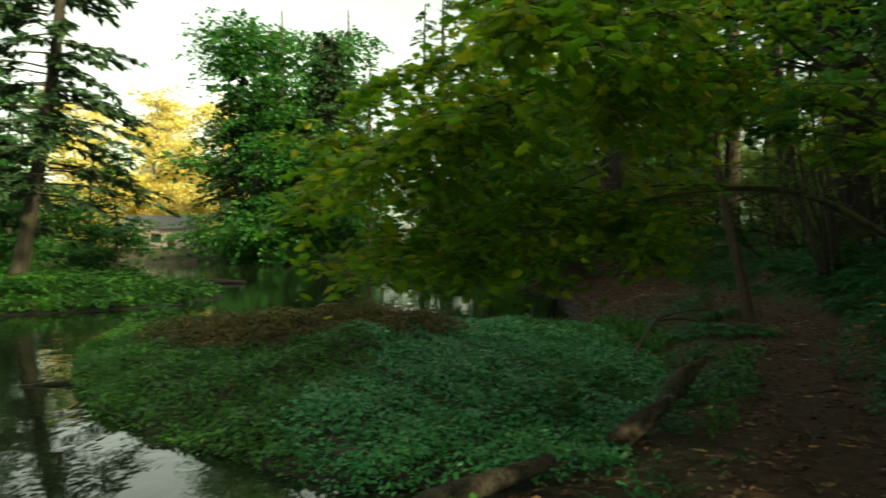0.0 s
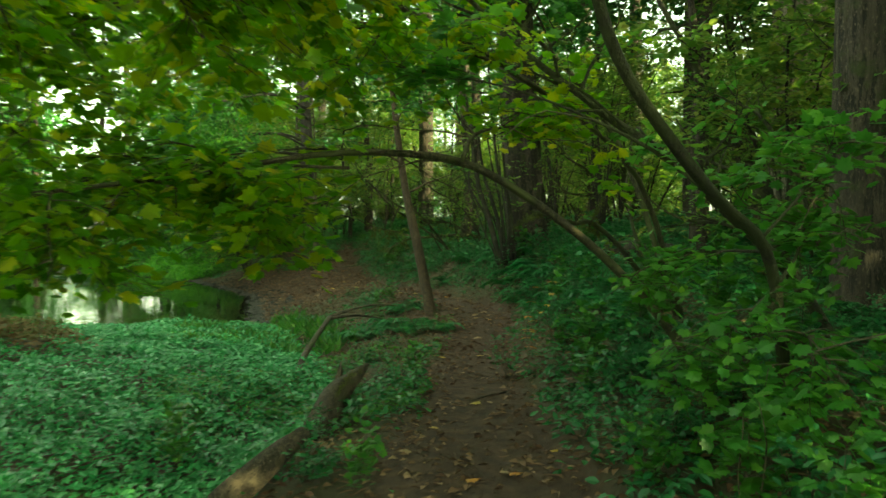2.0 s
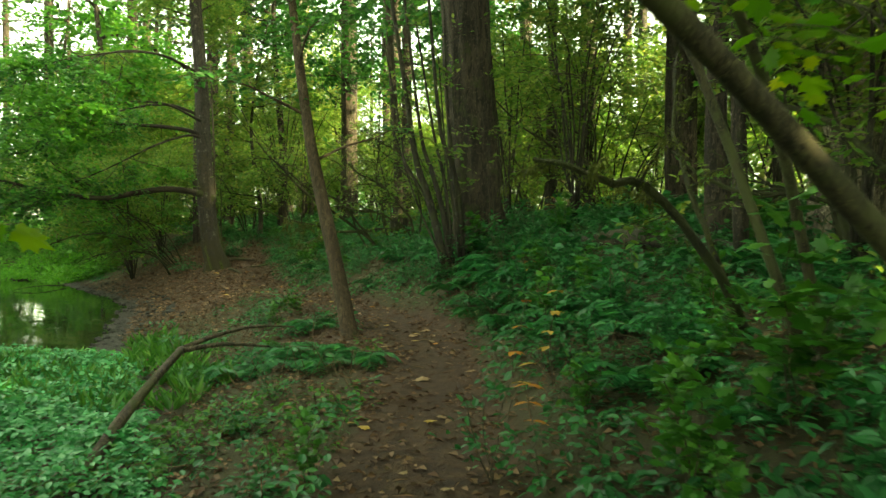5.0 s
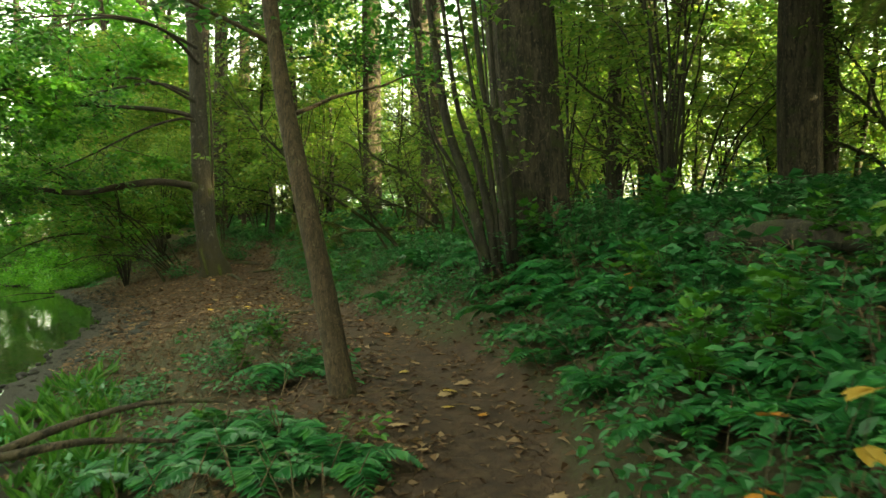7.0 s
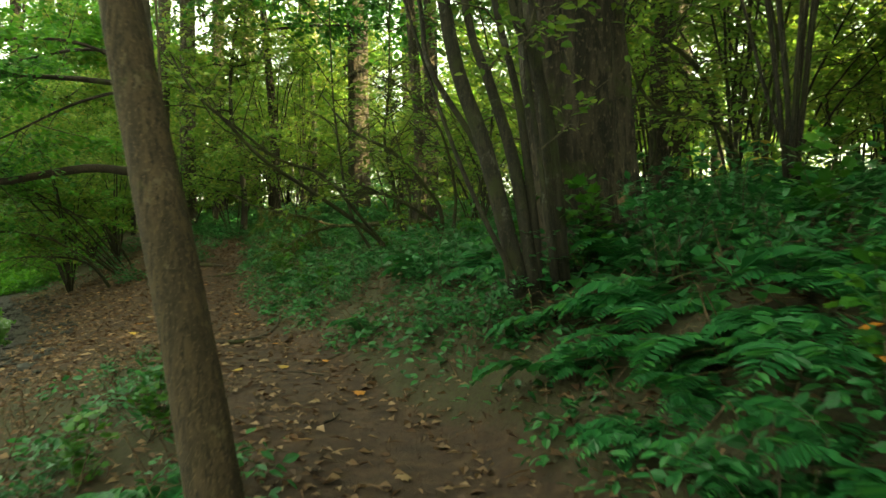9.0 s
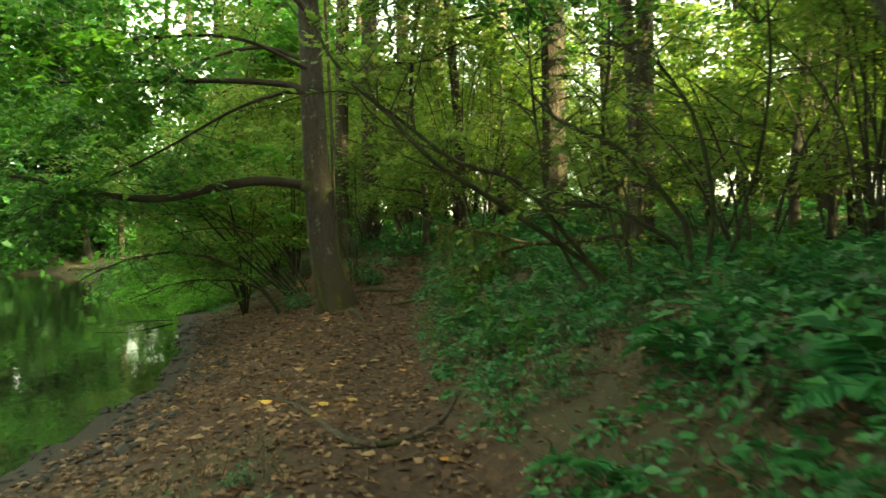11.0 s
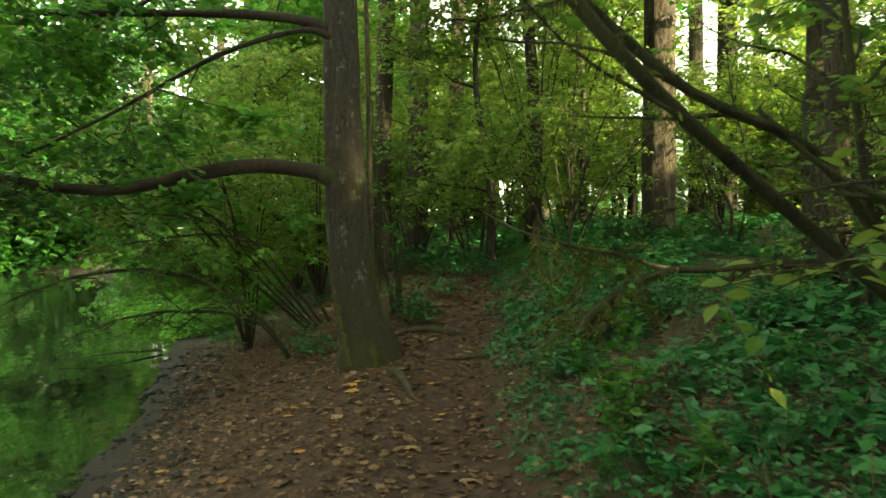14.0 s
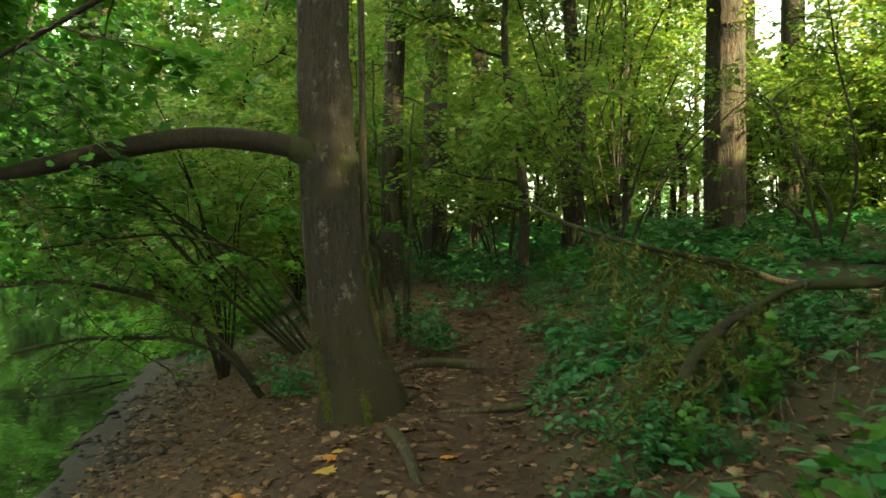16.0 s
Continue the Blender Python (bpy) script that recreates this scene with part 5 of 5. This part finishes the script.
near = pts[:, 1] < 10.5
clumps("pond_plants", "dense mat of bright green watercress in the pond", pts[(b < 0.45) & (l > 0) & near], 9, 0.14, 0.24, 0.062, OVAL, M_cress, 1)
clumps("pond_plants", "dense mat of bright green watercress in the pond", pts[(b < 0.45) & (l > 0) & ~near], 9, 0.14, 0.26, 0.07, DIAMOND, M_cress, 2)
clumps("pond_plants", "fresh green mint along the pond edge", pts[(b < 0.45) & (l <= 0)], 10, 0.15, 0.24, 0.06, DIAMOND, M_mint, 3)
clumps("pond_plants", "withering brown and green pond weeds on a mound", pts[b >= 0.45], 9, 0.16, 0.4, 0.065, DIAMOND, M_brown, 4)
isle = sample(rng, 9000, -28, -6, 16, 34, lambda x, y: (height(x, y) > 0.02) & (x < -6))
clumps("pond_plants", "lush green plants on the pond bank", isle, 10, 0.35, 0.55, 0.19, DIAMOND, M_mint, 5)
bank = sample(rng, 9000, -14, 5, 35, 52, lambda x, y: (height(x, y) > 0.05))
clumps("bank_plants", "bright green plants along the far pond bank", bank, 10, 0.3, 0.6, 0.15, DIAMOND, M_mint, 6)
bank = sample(rng, 7000, -9, 5, 35.5, 41.5, lambda x, y: (height(x, y) > -0.12) & (height(x, y) < 0.7))
clumps("bank_plants", "bright green plants along the far pond bank", bank, 10, 0.25, 0.85, 0.11, DIAMOND, M_bank_lit, 13)
off = lambda x, y: np.abs(path_offset(x, y))
floor = lambda lo, dens: (lambda x, y: ((off(x, y) > lo) | (y > 31.8)) & (height(x, y) > 0.1) & ~((y > 18) & (y < 32.5) & (path_offset(x, y) < 0.5) & (x < 9)) & (in_mat(x, y) < 0.1) & (wobble(x, y, 0.9, 3) + 0.6 * wobble(x, y, 3.1, 1) > dens))
pts = sample(rng, 24000, 2, 14, 0, 38, floor(0.62, -0.35))
thin = (path_offset(pts[:, 0], pts[:, 1]) < 0) & (pts[:, 1] > 9) & (wobble(pts[:, 0], pts[:, 1], 2.1, 2) < 0.25)
pts = pts[~thin]
by_path = off(pts[:, 0], pts[:, 1]) < 1.8
clumps("ground_plants", "dark green low plants covering the forest floor", pts[by_path], 8, 0.16, 0.24, 0.075, OVAL, M_herb, 7)
clumps("ground_plants", "dark green low plants covering the forest floor", pts[~by_path], 10, 0.18, 0.3, 0.08, DIAMOND, M_herb, 12)
pts = sample(rng, 9000, 8, 34, 8, 60, floor(1.5, -0.5))
clumps("ground_plants", "dark green low plants covering the forest floor", pts, 9, 0.4, 0.45, 0.17, DIAMOND, M_herb, 8)
pts = sample(rng, 3600, 1, 6, 7.5, 19, lambda x, y: (path_offset(x, y) < -0.6) & (height(x, y) > 0.06) & (wobble(x, y, 1.5, 5) + 0.5 * wobble(x, y, 4.0, 2) > -0.3 + 0.16 * (y - 8)))
clumps("ground_plants", "low plants and grass between path and pond", pts, 8, 0.13, 0.2, 0.06, OVAL, M_mint, 9)
pts = sample(rng, 350, 1.5, 4.2, 12, 17, lambda x, y: (path_offset(x, y) < -0.7) & (height(x, y) > 0.02))
clumps("grass", "tufts of green grass near the pond", pts, 9, 0.07, 0.02, 0.2, SLIM, M_mint, 10, upright=1.6)
pts = sample(rng, 7000, -6, 12, -8, 3, lambda x, y: (off(x, y) > 0.7) & (height(x, y) > 0.1))
clumps("ground_plants", "dark green low plants covering the forest floor", pts, 6, 0.2, 0.3, 0.09, DIAMOND, M_herb, 11)

# ---- fallen leaves, sticks and roots on the ground ----
def litter(name, label, n, keep, size, mat, seed, x0=0, x1=12, y0=0, y1=34, shape=OVAL):
    rng = np.random.default_rng(seed)
    p = sample(rng, n, x0, x1, y0, y1, keep)
    m = len(p)
    z = height(p[:, 0], p[:, 1]) + rng.uniform(0.004, 0.018, m)
    a = rng.uniform(0, 6.28, m)
    A = np.stack([np.cos(a), np.sin(a), rng.normal(0.05, 0.15, m)], 1)
    ob = make(name, [leaves(np.column_stack([p, z]), A, np.array([0, 0, 1.0]) + rng.normal(0, 0.25, (m, 3)), size * rng.uniform(0.5, 1.4, m), shape)], mat)
    return tagged(ob, label, "leaves", kind="stuff")


edge = lambda x, y: (height(x, y) > 0.03) & ((off(x, y) > 0.2 + 0.2 * wobble(x, y, 2.5)) | (np.sin(x * 37 + y * 53) > 0.86 - 0.3 * (y > 9))) & (in_mat(x, y) < 0)
litter("leaf_litter", "brown and tan fallen leaves strewn over the soil", 60000, edge, 0.065, M_litter, 141, shape=(DIAMOND[0] * (1.0, 1, 2.0), DIAMOND[1]))
litter("leaf_litter", "brown and tan fallen leaves strewn over the soil", 5000, lambda x, y: (height(x, y) > 0.02) & (y > 18) & (x < 9.5), 0.075, M_litter, 142, 3, 10, 18, 32, MAPLE)
litter("leaf_litter", "small twigs and bits of bark on the soil", 9000, lambda x, y: (height(x, y) > 0.03) & (off(x, y) < 2.2), 0.11, M_litter, 143, shape=(SLIM[0] * (0.35, 1, 1), SLIM[1]))


def dry_stems(n, seed):
    """Withered bent stems and dead twigs standing between the path and the pond."""
    rng = np.random.default_rng(seed)
    out = []
    for x, y in sample(rng, n, 2.5, 10.5, 8.5, 31, lambda x, y: (height(x, y) > 0.1) & (off(x, y) > 0.7) & (off(x, y) < 3.0) & ((path_offset(x, y) > 0) | (y < 19))):
        a, ln = rng.uniform(0, 6.28), rng.uniform(0.2, 0.6)
        d = np.array([np.cos(a), np.sin(a), 0])
        q = np.array([x, y, ground_z(x, y)])
        out.append(tube([q, q + d * ln * 0.3 + (0, 0, ln * rng.uniform(0.25, 0.7)), q + d * ln * 0.8 + (0, 0, ln * rng.uniform(0.1, 0.6))], [0.0045, 0.003, 0.0015], 4))
    ob = make("dry_stems", out, M_straw)
    return tagged(ob, "withered brown stems and thin dead twigs in the undergrowth", "plants", kind="stuff")


def shore_stones(n, seed):
    """Small dark wet stones and clods along the water's edge."""
    rng = np.random.default_rng(seed)
    ico = bmesh.new()
    bmesh.ops.create_icosphere(ico, subdivisions=1, radius=1.0)
    v0, t0 = np.array([v.co[:] for v in ico.verts]), np.array([[v.index for v in f.verts] for f in ico.faces])
    ico.free()
    out = []
    for x, y in sample(rng, n, 2.6, 6.5, 17, 33, lambda x, y: (height(x, y) > -0.03) & (height(x, y) < 0.22)):
        r = rng.gamma(2.0, 0.011) + 0.008
        v = v0 * (1 + rng.normal(0, 0.16, (len(v0), 1))) * r * np.array([1.2, 1.0, 0.6]) @ np.array(Matrix.Rotation(rng.uniform(0, 6.28), 3, "Z"))
        out.append((v + np.array([x, y, ground_z(x, y) + r * 0.2]), t0))
    ob = make("shore_stones", out, plain("wet_stone", (0.016, 0.014, 0.013), 0.75, 25))
    return tagged(ob, "small dark wet stones along the water's edge", "stones", kind="stuff")


dry_stems(2600, 144)
shore_stones(1800, 145)


def fallen_leaf(x, y, size, mat, label, turn):
    z = ground_z(x, y)
    ob = make("fallen_leaf", [leaves([(0, 0, 0)], [(1, 0, 0.08)], [(0, 0.1, 1)], [size], (MAPLE[0] * (1, 1, 1.2), MAPLE[1]))], mat)
    ob.matrix_basis = pose(x, y, z + 0.02, 0, 0, turn)
    return tagged(ob, label, "leaf", "fallen maple leaves")


rng = np.random.default_rng(151)
KINDS = ((M_yellow, "yellow maple leaf fallen on the path"), (M_tan, "dry tan maple leaf lying on the ground"), (M_orange, "orange maple leaf fallen on the soil"))
spotted = [(3.80, 7.4, 0.11, 0), (3.16, 5.6, 0.08, 1), (5.5, 10.8, 0.15, 1), (6.65, 25.7, 0.17, 0), (6.75, 26.0, 0.12, 2), (7.5, 25.9, 0.13, 2), (6.2, 24.3, 0.12, 2), (6.55, 13.0, 0.13, 0), (6.7, 13.1, 0.16, 1), (6.3, 12.6, 0.1, 0)]
spotted += [(float(np.interp(y, PATH_Y, PATH_X)) + rng.normal(-0.1, 0.5), y, rng.uniform(0.06, 0.13), int(rng.choice(3, p=(0.3, 0.55, 0.15)))) for y in rng.uniform(5, 30, 60)]
spotted += [(rng.uniform(4.4, 7.5), y, rng.uniform(0.07, 0.15), int(rng.choice(3, p=(0.2, 0.6, 0.2)))) for y in rng.uniform(20, 30, 40)]
for x, y, s, k in spotted:
    if ground_z(x, y) > 0.03 and np.hypot(x - 6.8, y - 27) > 0.6:
        fallen_leaf(x, y, s, *KINDS[k], rng.uniform(0, 360))


def coloured_spray(at, seed, mat, label, high=0.6):
    """A few bright autumn leaves among the ferns."""
    rng = np.random.default_rng(seed)
    e = thing("autumn_sprig", at, label, "plant", "autumn sprigs")
    l = branch_of(rng, (0, 0, -0.02), (rng.normal(0, 0.2), rng.normal(0, 0.2), 1), high, 6, 0.3)
    make("stem", [tube(l, [0.005, 0.002], 4)], B_twig, e)
    for i in range(9):
        a = rng.uniform(0, 6.28)
        make("leaf", [leaves([l[-1 - i % 3]], [(np.cos(a), np.sin(a), -0.2)], [(0, 0, 1)], [rng.uniform(0.07, 0.11)], OVAL)], mat, e)


coloured_spray((7.58, 12.2, ground_z(7.58, 12.2) + 0.0), 161, M_orange, "sprig of orange autumn leaves among ferns")
coloured_spray((5.15, 9.0, ground_z(5.15, 9.0)), 162, M_yellow, "sprig of yellow-orange leaves beside the path", 0.75)
coloured_spray((5.35, 9.35, ground_z(5.35, 9.35)), 165, M_orange, "sprig of orange leaves above green ferns", 0.95)
coloured_spray((5.7, 9.15, ground_z(5.7, 9.15)), 166, M_yellow, "sprig of yellow-orange leaves beside the path", 0.75)
coloured_spray((4.85, 8.16, ground_z(4.85, 8.16)), 163, M_orange, "sprig of orange leaves in low plants")
coloured_spray((9.6, 14.2, ground_z(9.6, 14.2)), 164, M_yellow, "yellow fern tips among green ferns")


def stick(name, pts, r, mat, label, cat="branch", n=14, seg=8, group=""):
    at = pts[0]
    ob = make(name, [tube(rel(curve(pts, n), at), r, seg, 0.1, 0, np.random.default_rng(int(abs(at[0] * 97 + at[1] * 13))))], mat, smooth=True)
    ob.location = at
    return tagged(ob, label, cat, group)


def on(x, y, up=0.0):
    return (x, y, ground_z(x, y) + up)


stick("root", [on(6.0, 21.1, -0.02), on(6.3, 20.0, 0.01), on(6.55, 19.0, 0.01), on(6.9, 18.9, 0.015), on(7.3, 19.3, 0.01), on(7.7, 20.2, -0.03)], [0.02, 0.03, 0.03, 0.02], B_dead, "brown root crossing the earth path", "root", group="roots on the path")
stick("root", [on(7.12, 26.5, -0.03), on(7.2, 26.2, 0.02), on(7.26, 25.8, 0.02), on(7.3, 25.3, -0.03)], [0.04, 0.05, 0.045, 0.03], B_dead, "brown root crossing the earth path", "root", group="roots on the path")
stick("root", [on(7.2, 27.9, 0.0), on(7.6, 28.0, 0.04), on(8.0, 28.0, 0.04), on(8.5, 27.95, -0.03)], [0.06, 0.055, 0.05, 0.03], B_dead, "brown root crossing the earth path", "root", group="roots on the path")
stick("root", [on(7.6, 26.8, -0.02), on(8.0, 26.75, 0.02), on(8.5, 26.6, -0.02)], [0.025, 0.03, 0.02], B_dead, "brown root crossing the earth path", "root", group="roots on the path")
for k in range(26):
    y = rng.uniform(5, 30)
    x = float(np.interp(y, PATH_Y, PATH_X)) + rng.normal(0, 0.9)
    a, ln = rng.uniform(0, 6.28), rng.uniform(0.2, 0.7)
    q = [(x + ln * (u - 0.5) * np.cos(a + 0.3 * u), y + ln * (u - 0.5) * np.sin(a + 0.3 * u)) for u in (0, 0.5, 1)]
    if min(ground_z(*p) for p in q) > 0.05:
        stick("twig", [on(*p, 0.01) for p in q], [rng.uniform(0.004, 0.01), 0.003], B_dead, "dry brown twig lying on the soil", "twig", 7, 5, "twigs on the ground")


def dead_branch():
    at = (2.66, 9.8, ground_z(2.66, 9.8))
    e = thing("dead_branch", at, "dead brown forked branch lying over the pond plants", "branch")
    for pts, r in (([(2.6, 9.7, 0.1), (2.98, 10.8, 0.3), (3.35, 11.5, 0.52), (3.62, 12.0, 0.66)], [0.05, 0.04, 0.034]),
                   ([(3.62, 12.0, 0.66), (3.9, 12.1, 0.74), (4.3, 12.1, 0.82), (4.7, 12.05, 0.8)], [0.028, 0.018, 0.008]),
                   ([(3.6, 11.97, 0.65), (4.0, 12.0, 0.68), (4.45, 12.03, 0.62)], [0.026, 0.02, 0.01])):
        make("branch", [tube(rel(curve(pts, 10), at), r, 8, 0.1)], B_dead, e, smooth=True)


def stump():
    at = (2.6, 7.75, ground_z(2.6, 7.75))
    rng = np.random.default_rng(171)
    e = thing("stump", at, "broken leaning tree stump with moss on one side", "stump")
    make("trunk", [tube(rel(curve([(2.45, 7.65, 0.0), (2.55, 7.8, 0.25), (2.68, 7.9, 0.42), (2.86, 7.94, 0.56), (2.98, 7.95, 0.66)], 18), at), [0.2, 0.155, 0.13, 0.10, 0.05, 0.015], 16, 0.14, 5, rng)], B_dead, e, smooth=True)
    make("splinter", [tube(rel(curve([(2.66, 7.98, 0.38), (2.72, 8.02, 0.55), (2.74, 8.04, 0.68)], 6), at), [0.05, 0.03, 0.008], 6, 0.2)], B_dead, e, smooth=True)
    fur(e, [rel(curve([(2.6, 7.75, 0.42), (2.75, 7.85, 0.56), (2.9, 7.92, 0.62)], 6), at)], 260, rng, 0.03)


dead_branch()
stump()
stick("log", [(-0.25, 4.85, 0.05), (0.0, 5.0, 0.12), (0.4, 5.2, 0.18), (0.85, 5.45, 0.24)], [0.075, 0.085, 0.08, 0.06], B_log, "dark wet fallen log at the pond edge", "log", 18, 14)
stick("log", [(1.45, 6.0, 0.22), (1.75, 6.2, 0.36), (2.05, 6.4, 0.5)], [0.10, 0.09, 0.05], B_dead, "short weathered log leaning on the bank", "log", 12, 12)
stick("log", [(-0.75, 5.7, 0.05), (-0.4, 5.75, 0.07), (-0.05, 5.85, 0.08)], [0.05, 0.06, 0.04], B_dead, "pale driftwood log at the water's edge", "log", 10, 10)
stick("log", [(-1.05, 6.05, 0.1), (-0.8, 5.95, 0.13), (-0.6, 5.85, 0.12)], [0.03, 0.07, 0.1], B_dead, "cut pale branch stub in the water", "log", 8, 10)
stick("log", [(-12.6, 36.2, 0.03), (-11.4, 36, 0.08), (-10.0, 35.8, 0.05)], [0.12, 0.16, 0.1], B_log, "dark log floating in the pond", "log", 10, 10)
stick("log", [(-14.4, 37.4, 0.02), (-13.9, 37.2, 0.06), (-13.4, 37.1, 0.03)], [0.08, 0.12, 0.06], B_log, "dark log floating in the pond", "log", 8, 8)
stick("branch", [(-5.7, 9.5, 0.0), (-5.0, 9.7, 0.04), (-4.2, 9.9, 0.06)], [0.02, 0.03, 0.015], B_log, "thin dead branch lying on the water", "branch", 8, 6)
stick("branch", [(3.0, 33.5, 0.05), (2.2, 32.6, 0.12), (1.5, 32.0, 0.04)], [0.02, 0.015, 0.008], B_log, "dead twig sticking out of the pond", "branch", 8, 6)
stick("branch", [(9.3, 10.4, on(9.3, 10.4)[2]), (9.35, 10.5, 3.2), (9.3, 10.5, 4.5), (9.0, 10.6, 7.0)], [0.09, 0.08, 0.07, 0.04], B_fir, "slim dark leaning trunk among the shrubs", "tree", 14, 10)
stick("log", [on(8.9, 12.6, 0.1), on(9.2, 12.0, 0.14), on(9.4, 11.2, 0.12), on(9.5, 10.4, 0.05)], [0.1, 0.13, 0.12, 0.09], B_log, "dark rotting log half hidden by ferns", "log", 14, 12)


def house():
    x, y = -38.2, 95.0
    z = ground_z(x, y) - 0.2
    e = thing("house", (x, y, z), "low cream house with a grey pitched roof across the pond", "house")
    w, d, h = 4.0, 3.0, 2.9
    def box(x0, x1, y0, y1, z0, z1):
        v = np.array([(a, b, c) for c in (z0, z1) for a, b in ((x0, y0), (x1, y0), (x1, y1), (x0, y1))])
        q = [(0, 3, 2, 1), (4, 5, 6, 7), (0, 1, 5, 4), (1, 2, 6, 5), (2, 3, 7, 6), (3, 0, 4, 7)]
        return v, np.array([t for a, b, c, f in q for t in ((a, b, c), (a, c, f))])
    make("wall", [box(-w, w, -d, d, 0, h)], plain("cream_siding", (0.62, 0.5, 0.42)), e)
    rv = np.array([(-w - .4, -d - .5, h - .1), (w + .4, -d - .5, h - .1), (w + .4, 0, h + 1.7), (-w - .4, 0, h + 1.7), (-w - .4, d + .5, h - .1), (w + .4, d + .5, h - .1)])
    make("roof", [(np.vstack([rv, rv - (0, 0, .15)]), np.array([(0, 1, 2), (0, 2, 3), (3, 2, 5), (3, 5, 4), (0, 3, 4), (1, 5, 2), (6, 8, 7), (6, 9, 8), (9, 11, 8), (9, 10, 11), (0, 7, 1), (0, 6, 7), (4, 5, 11), (4, 11, 10)]))], plain("grey_shingle", (0.16, 0.15, 0.15)), e)
    glass = plain("dark_pane", (0.03, 0.03, 0.035), 0.1)
    for a in (-2.6, 0.2):
        make("window", [box(a, a + 1.3, -d - 0.04, -d + 0.02, 1.0, 2.1)], glass, e)
    make("door", [box(2.3, 3.2, -d - 0.05, -d + 0.02, 0, 2.05)], plain("brown_door", (0.12, 0.07, 0.04)), e)


house()
